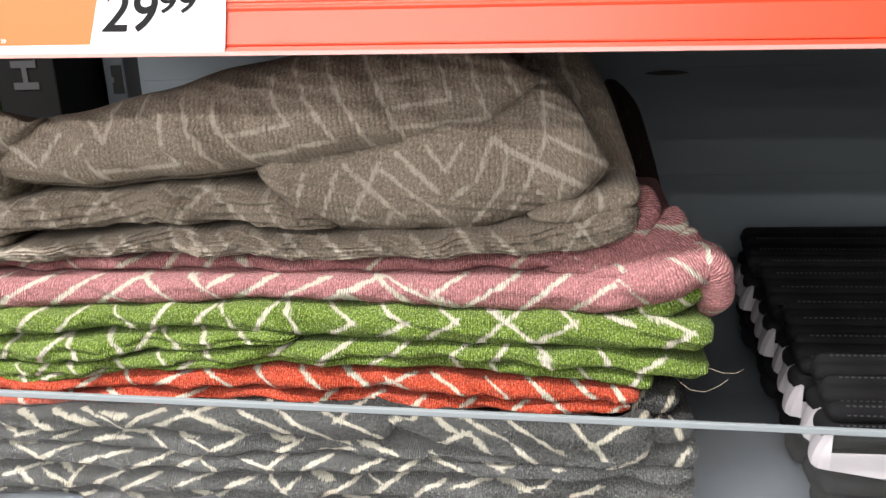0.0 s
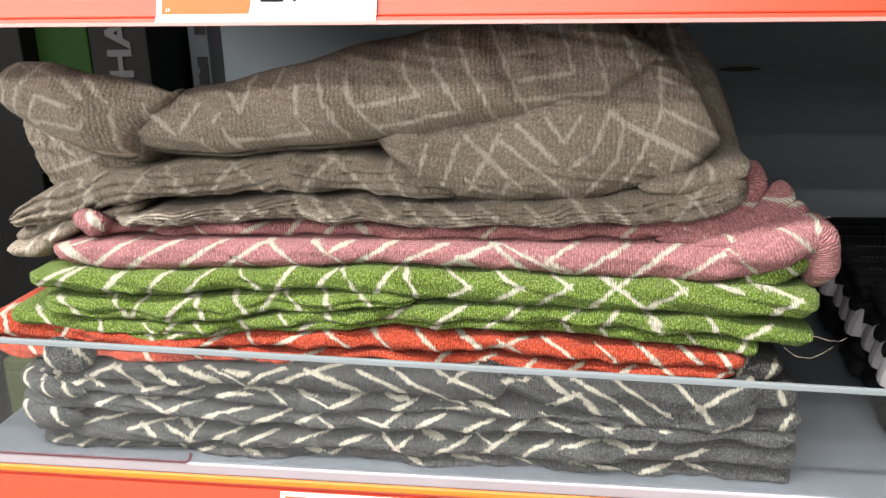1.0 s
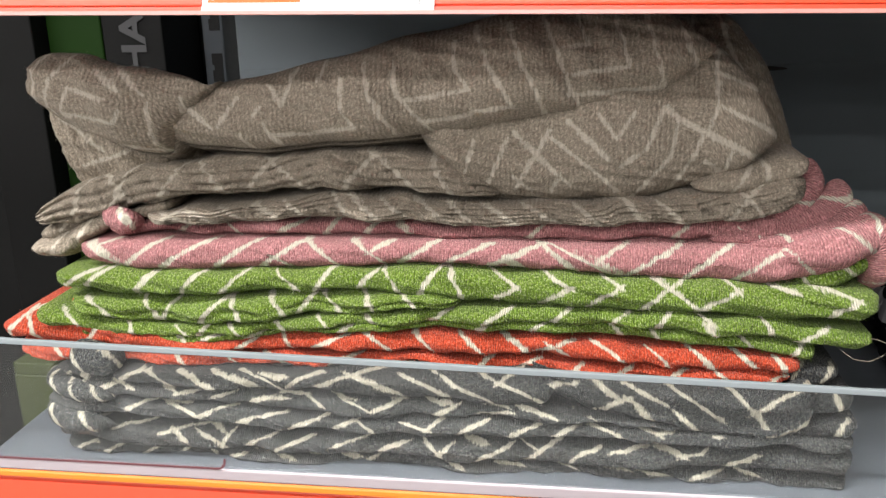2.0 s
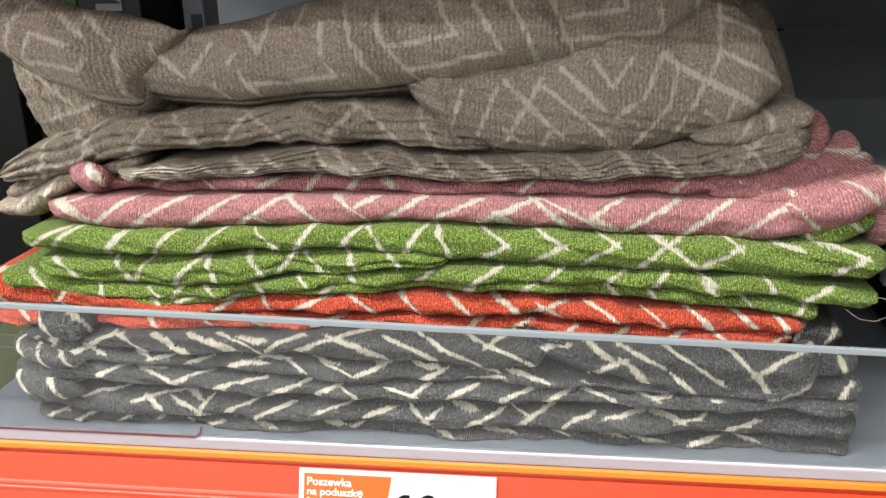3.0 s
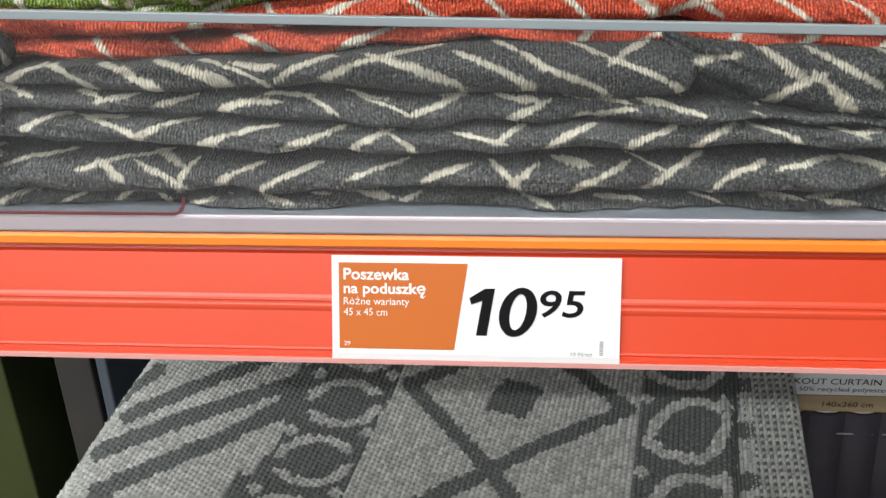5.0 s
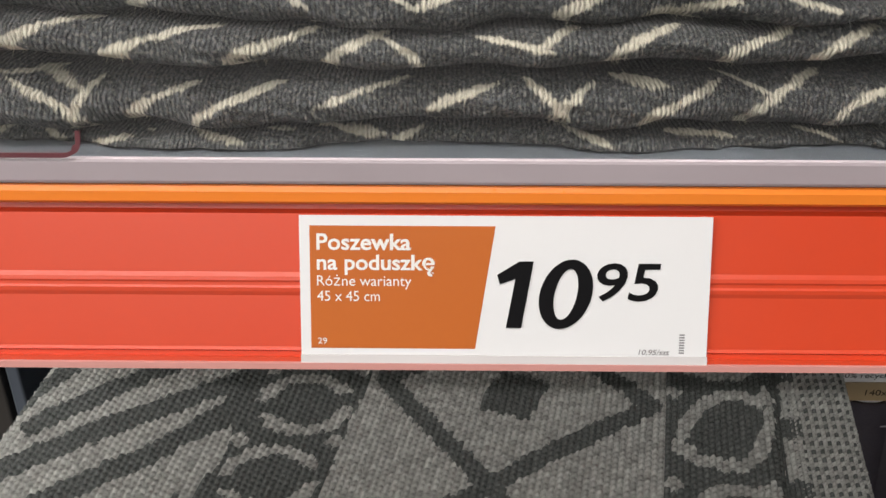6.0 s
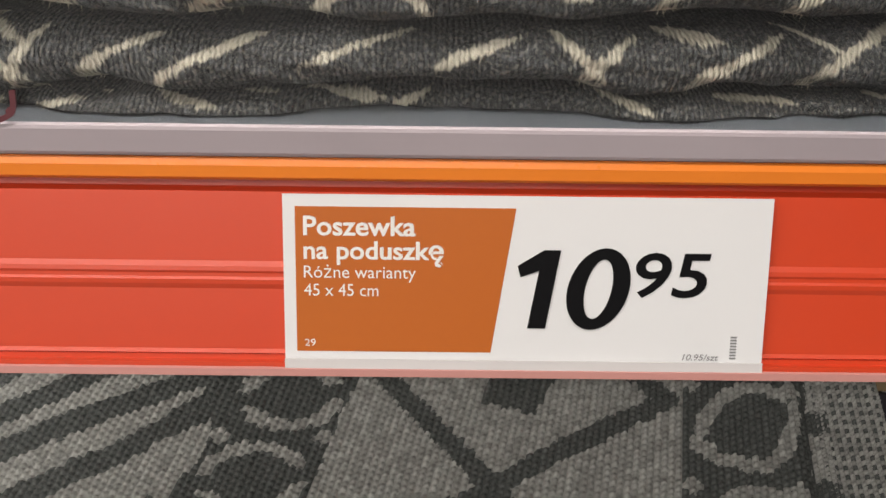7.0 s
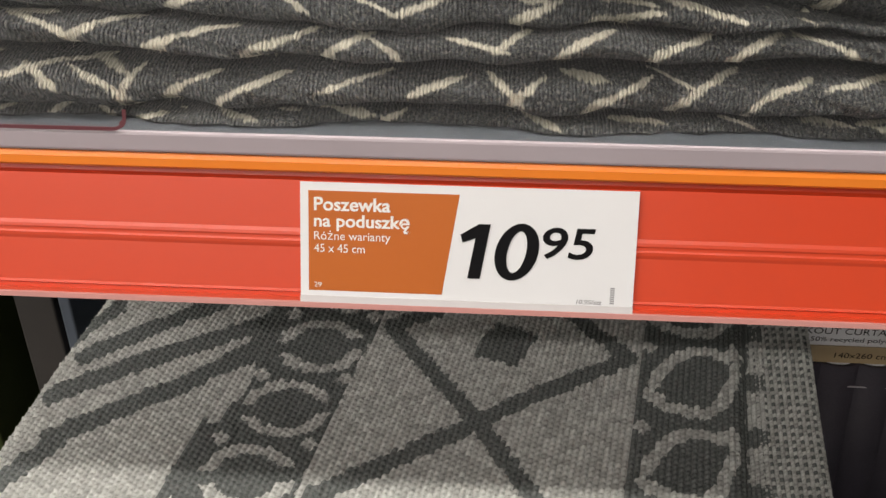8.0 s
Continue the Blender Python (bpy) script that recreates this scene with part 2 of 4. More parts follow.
def woven(px, pz, segs, half, run):
    """Distance to the edge of woven lines that run on a little past their ends and thin out there."""
    best = np.full(px.shape, 1e9)
    for x1, z1, x2, z2 in segs:
        dx, dz = x2 - x1, z2 - z1
        ll = max(math.hypot(dx, dz), 1e-6)
        s = np.clip(((px - x1) * dx + (pz - z1) * dz) / ll, -run, ll + run)
        past = np.maximum(np.maximum(-s, s - ll), 0) / max(run, 1e-6)
        best = np.minimum(best, np.hypot(px - x1 - s * dx / ll, pz - z1 - s * dz / ll) - half * (1 - 0.7 * past))
    return best


def grid_mesh(name, X, Y, Z, cloth=None, pat=None, fibres=0, seed=0):
    """A sheet of quads; fibres: loose yarn ends that stand out of its front."""
    rows, cols = X.shape
    P = np.stack((X, Y, Z), -1)
    co = P.reshape(-1, 3)
    i = np.arange(rows * cols).reshape(rows, cols)
    quads = np.stack((i[:-1, :-1], i[:-1, 1:], i[1:, 1:], i[1:, :-1]), -1).reshape(-1, 4)
    values = None if cloth is None else np.stack(cloth, -1).reshape(-1, 3)
    dist = None if pat is None else pat.ravel()
    tris = np.zeros((0, 3), int)
    if fibres:
        r = np.random.RandomState(seed + 101)
        along, down = np.gradient(P, axis=1), np.gradient(P, axis=0)
        n = np.cross(along, down)
        n /= np.maximum(np.linalg.norm(n, axis=-1), 1e-9)[..., None]
        if n[8:-8, :, 1].mean() > 0:
            n = -n
        ri, ci = r.randint(6, rows - 6, fibres), r.randint(2, cols - 2, fibres)
        base = P[ri, ci] + along[ri, ci] * r.uniform(0, 1, (fibres, 1)) + down[ri, ci] * r.uniform(0, 1, (fibres, 1))
        tip = n[ri, ci] * 0.7 + r.normal(0, 0.45, (fibres, 3)) + (0, 0, -0.25)
        tip = base + tip * r.uniform(0.0004, 0.0015, (fibres, 1))
        side = along[ri, ci] / np.maximum(np.linalg.norm(along[ri, ci], axis=-1), 1e-9)[:, None] * 0.00011
        extra = np.stack((base - side, base + side, tip), 1).reshape(-1, 3)
        tris = (np.arange(fibres * 3) + len(co)).reshape(-1, 3)
        pick = np.repeat(ri * cols + ci, 3)
        co, values, dist = np.concatenate((co, extra)), np.concatenate((values, values[pick])), np.concatenate((dist, dist[pick]))
    me = bpy.data.meshes.new(name)
    me.vertices.add(len(co))
    me.vertices.foreach_set("co", co.ravel())
    corners = np.concatenate((quads.ravel(), tris.ravel()))
    me.loops.add(len(corners))
    me.loops.foreach_set("vertex_index", corners)
    sizes = np.concatenate((np.full(len(quads), 4), np.full(len(tris), 3)))
    me.polygons.add(len(sizes))
    me.polygons.foreach_set("loop_start", np.concatenate(((0,), np.cumsum(sizes)[:-1])))
    me.polygons.foreach_set("loop_total", sizes)
    me.update(calc_edges=True)
    if values is not None:
        me.attributes.new("cloth", "FLOAT_VECTOR", "POINT").data.foreach_set("vector", values.ravel())
    if dist is not None:
        me.attributes.new("pat", "FLOAT", "POINT").data.foreach_set("value", dist)
    return me


DECK = 1.262


def fold(name, material, parent, stations, front, lines=(), segs=(), depth=0.19, seed=1, width=0.0026, nose=1.7, square=1.0,
         rough=1.5, crumple=0.8, run=0.0036, end=1.0, lean=0.0, pleats=0, bow=(), deep=0.006, reach=(0.04, 0.96), fuzz=1.0, label=""):
    """One folded layer of cloth: stations are (x, underside, top) in millimetres over the shelf; it lies back over depth and
    is rounded at its front and at its ends. lines: (x below, x above) of woven lines that cross the fold; segs: (x, z, x, z)."""
    st = np.array(stations, float) / 1000
    x0, x1 = st[0, 0], st[-1, 0]
    nx = int((x1 - x0) / 0.0013)
    u = np.linspace(0, 1, nx)
    x = x0 + (x1 - x0) * u
    zb = smooth_interp(x, st[:, 0], st[:, 1]) + wobble(x, seed, 0.05, 0.0008 * rough)
    zt = smooth_interp(x, st[:, 0], st[:, 2]) + wobble(x, seed + 7, 0.045, 0.0010 * rough)
    zt = np.maximum(zt, zb + 0.003)
    c, h = (zt + zb) / 2, (zt - zb) / 2 - 0.0004
    e = np.clip(h.mean() * 1.6 * end, 0.004, 0.05)
    k = np.sqrt(np.clip(1 - (1 - np.clip(np.minimum(x - x0, x1 - x) / e, 0, 1)) ** 2, 0.0, 1))
    h = h * np.maximum(k, 0.02)
    yf = front + wobble(x, seed + 3, 0.09, 0.0022 * rough) + (1 - k) * min(e, 0.02)
    if bow:
        yf = yf + smooth_interp(x, [v[0] / 1000 for v in bow], [v[1] / 1000 for v in bow])
    r = np.minimum(h * nose, 0.045)
    # stations give the layers' outlines as they stand out from above; the creases lie deeper and so a little lower
    slope = float(np.clip(0.61 - 2.35 * c.mean(), 0.03, 0.6))
    outline = (zb.copy(), zt.copy())
    c, zb, zt = c - 0.75 * slope * r, zb - 0.75 * slope * r, zt - 0.75 * slope * r
    th = np.linspace(np.pi / 2, -np.pi / 2, int(np.clip(h.max() * 2 / 0.0009, 30, 100)))
    back = np.linspace(1, 0, 9)[:-1] ** 1.5
    ys, zs = [], []
    for b in back:
        ys.append(yf + r + b * depth)
        zs.append(c + h + lean * b * depth)
    for t in th:
        cy, sz = abs(math.cos(t)) ** square, math.copysign(abs(math.sin(t)) ** 0.85, t)
        ys.append(yf + r * (1 - cy) + (0.8 * np.minimum(h, 0.011) * math.sin(t) ** 2 if t < 0 else 0))
        zs.append(c + h * sz)
    for b in back[::-1]:
        ys.append(yf + r + b * depth)
        zs.append(c - h + lean * b * depth)
    Y, Z = np.array(ys), np.array(zs)
    X = np.repeat(x[None, :], len(ys), 0)
    # soft dents and thin creases that run along the fold
    dent = wobble(X + 0.6 * Z, seed + 11, 0.035, 0.0008 * rough) + wobble(X * 0.4 + 2.2 * Z, seed + 13, 0.02, 0.0006 * rough)
    for k, way in enumerate((0.25, -0.35, 1.1)):
        s = X * math.sin(way) + (Z - c) * math.cos(way) + wobble(X, seed + 20 + k, 0.08, 0.004)
        dent = dent + crumple * 0.0016 * np.sqrt(np.abs(np.sin(wobble(s, seed + 30 + k, 0.03, 1.0) * 2.2)) + 0.02)
    if pleats:
        ph = (Z - c) / np.maximum(h, 0.001) * pleats * np.pi + wobble(X, seed + 17, 0.09, 1.1 * pleats)
        dent = dent + (np.abs(np.sin(ph)) ** 0.65 - 0.6) * -deep
    Y = Y + dent
    Z = np.maximum(Z, 0.0006) + DECK
    all_segs = [tuple(v / 1000 for v in one) for one in segs]
    for xb, xt in lines:
        xb, xt = xb / 1000, xt / 1000
        za, zz = np.interp(xb, x, outline[0]), np.interp(xt, x, outline[1])
        all_segs.append((xb, za + (zz - za) * reach[0], xt, za + (zz - za) * reach[1]))
    V = Z - DECK + slope * (Y - dent - front)
    drift = wobble(X + 1.7 * V, seed + 71, 0.03, 0.0009)
    pat = woven(X + drift, V + drift, all_segs, width / 2, run) if all_segs else np.full(X.shape, 1.0)
    arc = np.cumsum(np.concatenate((np.zeros((1, nx)), np.hypot(np.diff(Y, axis=0), np.diff(Z, axis=0)))), 0)
    me = grid_mesh(name, X, Y, Z, (X, arc, np.full(X.shape, seed * 0.37)), pat, int(fuzz * (x1 - x0) * (h.mean() * 2 + 0.012) / 4.5e-6), seed)
    return mesh_part(name, me, material, parent, label, smooth=True)


def zigzag(x0, x1, step, lean, seed):
    """Woven lines that slant one way, then the other."""
    r = random.Random(seed)
    out, x, way = [], x0, 1
    while x < x1:
        out.append((x, x + way * lean * r.uniform(0.7, 1.2)))
        x += step * r.uniform(0.75, 1.25)
        if r.random() < 0.35:
            way = -way
    return out


def glyphs(body, cap, width=0.0, bold=0.0, shear=0.0):
    """The mesh of a word, its capitals cap metres high, stretched to a width."""
    def raw(text):
        cu = bpy.data.curves.new("word", "FONT")
        cu.body, cu.size, cu.shear, cu.offset, cu.resolution_u = text, 1.0, shear, bold, 4
        ob = bpy.data.objects.new("word", cu)
        scene.collection.objects.link(ob)
        dg = bpy.context.evaluated_depsgraph_get()
        me = bpy.data.meshes.new_from_object(ob.evaluated_get(dg))
        bpy.data.objects.remove(ob)
        return me
    ref = raw("H")
    full = max(v.co.y for v in ref.vertices)
    me = raw(body)
    xs = [v.co.x for v in me.vertices]
    lo, hi = min(xs), max(xs)
    ky = cap / full
    kx = width / (hi - lo) if width else ky
    me.transform(Matrix.Diagonal((kx, ky, 1, 1)) @ Matrix.Translation((-lo, 0, 0)))
    me.materials.clear()
    return me


def word(name, body, material, parent, m, x, y, cap, width=0.0, bold=0.0, shear=0.0, lift=0.0004):
    """A printed word at (x, y) of the plane m."""
    me = glyphs(body, cap, width, bold, shear)
    me.transform(m @ Matrix.Translation((x, y, lift)))
    return mesh_part(name, me, material, parent)


def plate(name, pts, material, parent, m, thick=0.0004, base=0.0, label=""):
    """A thin plate with the given (x, y) outline on the plane m."""
    bm = bmesh.new()
    lo = [bm.verts.new(m @ Vector((x, y, base))) for x, y in pts]
    hi = [bm.verts.new(m @ Vector((x, y, base + thick))) for x, y in pts]
    n = len(pts)
    bm.faces.new(lo[::-1])
    bm.faces.new(hi)
    for k in range(n):
        bm.faces.new((lo[k], lo[(k + 1) % n], hi[(k + 1) % n], hi[k]))
    bmesh.ops.recalc_face_normals(bm, faces=bm.faces)
    return part(name, bm, material, parent, label)


def rect(x0, y0, x1, y1):
    return ((x0, y0), (x1, y0), (x1, y1), (x0, y1))


# ---------------- the shop round the shelf ----------------
def setting(name, bm, material, label, category):
    ob = part(name, bm, material)
    return tagged(ob, label, category, kind="structure")


setting("floor", box(-6, 6, -12.5, 2, -0.1, 0), FLOOR_TILE, "grey stone-look shop floor tiles", "floor")
setting("ceiling", box(-6, 6, -12.5, 2, CEILING, CEILING + 0.1), CEIL_TILE, "white suspended shop ceiling", "ceiling")
setting("wall_south", box(-6, 6, -12.6, -12.5, 0, CEILING), WALL_PAINT, "white painted shop wall behind the aisle", "wall")
setting("wall_north", box(-6, 6, 2, 2.1, 0, CEILING), WALL_PAINT, "white painted shop wall behind the shelves", "wall")
setting("wall_west", box(-6.1, -6, -12.5, 2, 0, CEILING), WALL_PAINT, "white painted shop side wall", "wall")
setting("wall_east", box(6, 6.1, -12.5, 2, 0, CEILING), WALL_PAINT, "white painted shop side wall", "wall")
for row_y in LAMP_ROWS:
    lampcase = thing("ceiling_light", "long white ceiling light on the shop ceiling", "ceiling light", (-2.2, row_y, CEILING), "rows of ceiling lights")
    part("housing", box(-5.1, 0.7, row_y - 0.1, row_y + 0.1, CEILING - 0.06, CEILING - 0.002, 0.008), CEIL_TILE, lampcase)
    part("diffuser", box(-5.0, 0.6, row_y - 0.07, row_y + 0.07, CEILING - 0.08, CEILING - 0.062, 0.006), m_glow, lampcase, "glowing white diffuser")

# ---------------- shelf unit: back, uprights, decks, rails ----------------
X0, X1, BACK = -0.275, 0.725, 0.392
gondola = thing("shelf_unit", "grey-white steel shop shelf unit with slotted uprights", "shelf unit", (0.2, 0.2, 0), kind="structure")
for k in range(18):
    z = 0.72 + k * 0.0522
    part("back_panel", box(X0 + 0.02, X1 - 0.02, BACK, BACK + 0.01, z, z + 0.0521, turn=Matrix.Translation((0, BACK, z)) @ pose(0, 0, 0, 0.5 * (1 if k % 2 else -1)) @ Matrix.Translation((0, -BACK, -z))), PANEL, gondola)
part("back_panel", box(X0 + 0.02, X1 - 0.02, BACK + 0.002, BACK + 0.012, 1.661, 2.2, 0.002), PANEL, gondola)
part("back_panel", box(X0 + 0.02, X1 - 0.02, BACK + 0.002, BACK + 0.012, 0.1, 0.719, 0.002), PANEL, gondola)
def smear(x0, x1, z):
    """A scratch that swells and tapers out."""
    bm = bmesh.new()
    rnd = random.Random(8)
    n = 14
    top = [bm.verts.new((x0 + (x1 - x0) * k / n, BACK - 0.0032, z + 0.0024 * math.sin(math.pi * k / n) ** 0.7 + rnd.uniform(0, 0.0006))) for k in range(n + 1)]
    low = [bm.verts.new((x0 + (x1 - x0) * k / n, BACK - 0.0032, z - 0.0016 * math.sin(math.pi * k / n) - rnd.uniform(0.0002, 0.0007))) for k in range(n + 1)]
    for k in range(n):
        bm.faces.new((low[k], low[k + 1], top[k + 1], top[k]))
    return bm


part("scratch", smear(0.252, 0.293, 1.4462), BOX_GREY, gondola, "dark scratch on the back panel")
part("plinth", box(X0, X1, -0.05, BACK, 0.0, 0.12, 0.003), STEEL, gondola)
for ux in (X0 - 0.012, X1 - 0.018):
    upright = part("upright", box(ux, ux + 0.022, BACK - 0.012, BACK + 0.04, 0.0, 2.2, 0.002), STEEL, gondola)
    for k in range(20):
        z = 1.0285 + k * 0.0514
        part("slot", box(ux + 0.0085, ux + 0.0195, BACK - 0.0135, BACK - 0.011, z, z + 0.0115), SLOT, upright)
        part("slot", box(ux + 0.0105, ux + 0.0195, BACK - 0.0134, BACK - 0.011, z + 0.0115, z + 0.017), SLOT, upright)
        part("slot", box(ux + 0.0085, ux + 0.0195, BACK - 0.0135, BACK - 0.011, z + 0.017, z + 0.0285), SLOT, upright)


def shelf(name, top, dy, label):
    """A steel deck with its red price rail; dy sets how far its front stands out."""
    s = thing(name, label, "shelf", (0.2, dy, top), "shelves of the unit")
    part("deck", box(X0 + 0.012, X1 - 0.02, -0.066 + dy, BACK - 0.001, top - 0.028, top, 0.0025), STEEL, s)
    oy, oz = dy, top - DECK
    # tilted rail: a shallow channel with a double ridge half way up and a lip over the label
    def q(a, out):  # a: 0 foot .. 1 top of the face, out: how far it stands proud
        return (-0.0855 + 0.0123 * a - out * 0.951 + oy, 1.2118 + 0.0378 * a + out * 0.309 + oz)
    face = [(-0.064 + oy, 1.2118 + oz)]
    for a, out in ((-0.01, 0.0012), (0.03, 0.0016), (0.055, 0.0016), (0.06, 0.0), (0.09, 0.0), (0.10, 0.0006), (0.12, 0.0), (0.47, -0.0002), (0.50, 0.0003), (0.525, 0.0004), (0.54, 0.0),
                   (0.56, 0.0), (0.575, 0.0004), (0.60, 0.0003), (0.63, -0.0002), (1.02, -0.0003), (1.05, -0.0012), (1.10, -0.0014)):
        face.append(q(a, out))
    face += [(-0.064 + oy, 1.2534 + oz)]
    part("price_rail", extrude_x(face, X0 - 0.004, X1), RAIL_RED, s, "glossy orange-red plastic price rail")
    part("clear_lip", extrude_x([q(-0.02, 0.0016), q(-0.02, 0.0024), q(0.022, 0.0025), q(0.030, 0.0018)], X0 - 0.004, X1), CLEAR_PINK, s, "clear plastic lip along the rail foot")
    lip = [(-0.0738, 1.2536), (-0.0748, 1.2546), (-0.0746, 1.2572), (-0.0738, 1.2586), (-0.0726, 1.2590), (-0.064, 1.2590), (-0.064, 1.2536)]
    part("rail_lip", extrude_x([(y + oy, z + oz) for y, z in lip], X0 - 0.004, X1), LIP_ORANGE, s, "bright orange top lip of the rail")
    return s


shelf("shelf_deck", DECK, 0.0, "grey-white steel shelf with an orange-red price rail")
upper = shelf("shelf_deck", DECK + 0.3060, -0.0125, "upper grey-white steel shelf with an orange-red price rail")
upper.rotation_euler[1] = 0.0155  # hung a little askew
upper.location.z -= 0.0031
low = thing("shelf_deck", "lower grey-white steel shelf under the folded rug", "shelf", (0.2, 0.1, 0.93), "shelves of the unit")
part("deck", box(X0 + 0.012, X1 - 0.02, -0.12, BACK - 0.001, 0.90, 0.93, 0.0025), STEEL, low)

# ---------------- clear front fence ----------------
fence = thing("shelf_fence", "clear acrylic fence along the shelf front", "shelf fence", (0.2, -0.074, 1.258))
FY, FT = -0.0732, 1.3408


def slant(bm):
    """The pane's top edge drops a little towards one end."""
    for v in bm.verts:
        if v.co.z > 1.3:
            v.co.z -= 0.0035 + 0.025 * v.co.x
    return bm


pane = part("pane", slant(box(X0 + 0.002, X1 - 0.02, FY - 0.0012, FY + 0.0012, 1.2592, FT - 0.0032)), ACRYLIC, fence, "clear acrylic pane")
pane.visible_shadow = False
part("top_edge", slant(box(X0 + 0.002, X1 - 0.02, FY - 0.0014, FY + 0.0014, FT - 0.0032, FT, 0.0004)), EDGE, fence, "pale polished top edge")
part("foot", box(X0 + 0.002, X1 - 0.02, FY - 0.0016, FY + 0.0013, 1.2592, 1.2662, 0.0010), LILAC, fence, "milky lilac plastic foot")
corner = bmesh.new()
path = [(X0 + 0.01, 1.2668)] + [(-0.112 + 0.005 * math.sin(k * math.pi / 16), 1.2718 - 0.005 * math.cos(k * math.pi / 16)) for k in range(9)] + [(-0.1068, 1.2735)]
rails = [[corner.verts.new((x - 0.0008 * (k > 4), y, z + 0.0009 * (k <= 6))) for k, (x, z) in enumerate(path)] for y in (FY - 0.0022, FY - 0.0016)]
rails += [[corner.verts.new((x + 0.0004 * (k > 4), y, z - 0.0003 * (k <= 6))) for k, (x, z) in enumerate(path)] for y in (FY - 0.0016, FY - 0.0022)]
for r in range(4):
    for k in range(len(path) - 1):
        corner.faces.new((rails[r][k], rails[r][k + 1], rails[(r + 1) % 4][k + 1], rails[(r + 1) % 4][k]))
bmesh.ops.recalc_face_normals(corner, faces=corner.faces)
part("sticker", corner, PINK_EDGE, fence, "dark red edge of a clear sticker")

# ---------------- price labels ----------------
def price_label(x, dy, dz, lines, big, small, unit, label):
    base = (x, -0.0855 + dy, 1.2118 + dz)
    t = thing("price_label", label, "price label", base, "price labels")
    m = pose(x, -0.0792 + dy, 1.2312 + dz, 72.0, 0, 0)
    w, h = 0.0538, 0.0200
    plate("card", rect(-w, -h + 0.0005, w, h), PAPER, t, m, 0.0004, 0.001)
    p = m @ Matrix.Translation((-w, h, 0.0012))
    panel = plate("orange_panel", ((0.0027, -0.0355), (0.0462, -0.0355), (0.0512, -0.0027), (0.0027, -0.0027)), TAG_ORANGE, t, p, 0.0003, 0.0, "printed orange field")
    for text, tx, ty, cap, width, bold in lines:
        word("printed_line", text, WHITE_INK, t, p, tx, ty, cap, width, 0.018 if bold else 0.0)
        if bold:
            word("printed_line", text, WHITE_INK, t, p, tx + 0.00022, ty + 0.0001, cap, width, lift=0.0003)
            word("printed_line", text, WHITE_INK, t, p, tx + 0.00011, ty - 0.0001, cap, width, lift=0.00035)
    if big == "10":
        one = ((54.3, -29.7), (58.3, -29.7), (61.3, -11.9), (57.6, -11.9), (51.8, -15.5), (52.5, -18.0), (56.6, -16.5))
        plate("price", [(a / 1000, e / 1000) for a, e in one], INK, t, p, 0.0004, 0.0001)
        ring = bmesh.new()
        loops = []
        for rx, ry in ((0.00690, 0.0093), (0.0030, 0.0068)):
            for up in (0.0001, 0.0005):
                turn = [2 * math.pi * k / 40 for k in range(40)]
                loops.append([ring.verts.new(p @ Vector((0.0699 + rx * math.cos(an) + 0.17 * ry * math.sin(an), -0.0206 + ry * math.sin(an), up))) for an in turn])
        for a, e in ((0, 1), (1, 3), (3, 2), (2, 0)):
            for k in range(40):
                ring.faces.new((loops[a][k], loops[a][(k + 1) % 40], loops[e][(k + 1) % 40], loops[e][k]))
        bmesh.ops.recalc_face_normals(ring, faces=ring.faces)
        part("price", ring, INK, t)
    else:
        word("price", big, INK, t, p, 0.0516, -0.0297, 0.0180, 0.0256, 0.012, 0.16)
    word("price", small, INK, t, p, 0.0780, -0.0221, 0.0098, 0.0166, 0.012, 0.14)
    if unit:
        tail = ((34.0, -14.2), (34.8, -14.2), (34.2, -15.1), (34.9, -15.6), (34.6, -16.0), (33.6, -15.7), (33.4, -15.0))
        plate("printed_line", [(a / 1000, e / 1000) for a, e in tail], WHITE_INK, t, p, 0.0003, 0.0004)
        word("unit_price", unit, FAINT_INK, t, p, 0.0895, -0.0368, 0.0014, 0.0082, 0.01, 0.2)
    for k in range(8):
        plate("print_bar", rect(0.1002, -0.0365 + k * 0.0007, 0.1016, -0.0361 + k * 0.0007), FAINT_INK, t, p, 0.0003)
    plate("clear_lip", rect(-w, -h + 0.0003, w, -h + 0.0028), CLEAR_FILM, t, m, 0.0004, 0.0018, "clear plastic lip over the card")
    return t


price_label(0.0, 0.0, 0.0, (("Poszewka", 0.0045, -0.0090, 0.0042, 0.0246, 0.008), ("na poduszk\u0119", 0.0045, -0.0143, 0.0040, 0.0308, 0.004),
            ("R\u00f3\u017cne warianty", 0.0045, -0.0186, 0.0027, 0.0248, 0.0), ("45 x 45 cm", 0.0045, -0.0227, 0.0027, 0.0165, 0.0), ("29", 0.0045, -0.0343, 0.0016, 0.0024, 0.0)),
            "10", "95", "10.95/szt", "white and orange price label reading 10.95 on the red rail")
askew = price_label(-0.0302, -0.0125, 0.3060, (("29", 0.0045, -0.0343, 0.0016, 0.0024, 0.0),), "29", "99", "", "white and orange price label reading 29.99 on the red rail")
askew.rotation_euler[1] = 0.0155
askew.location.z += 0.0005


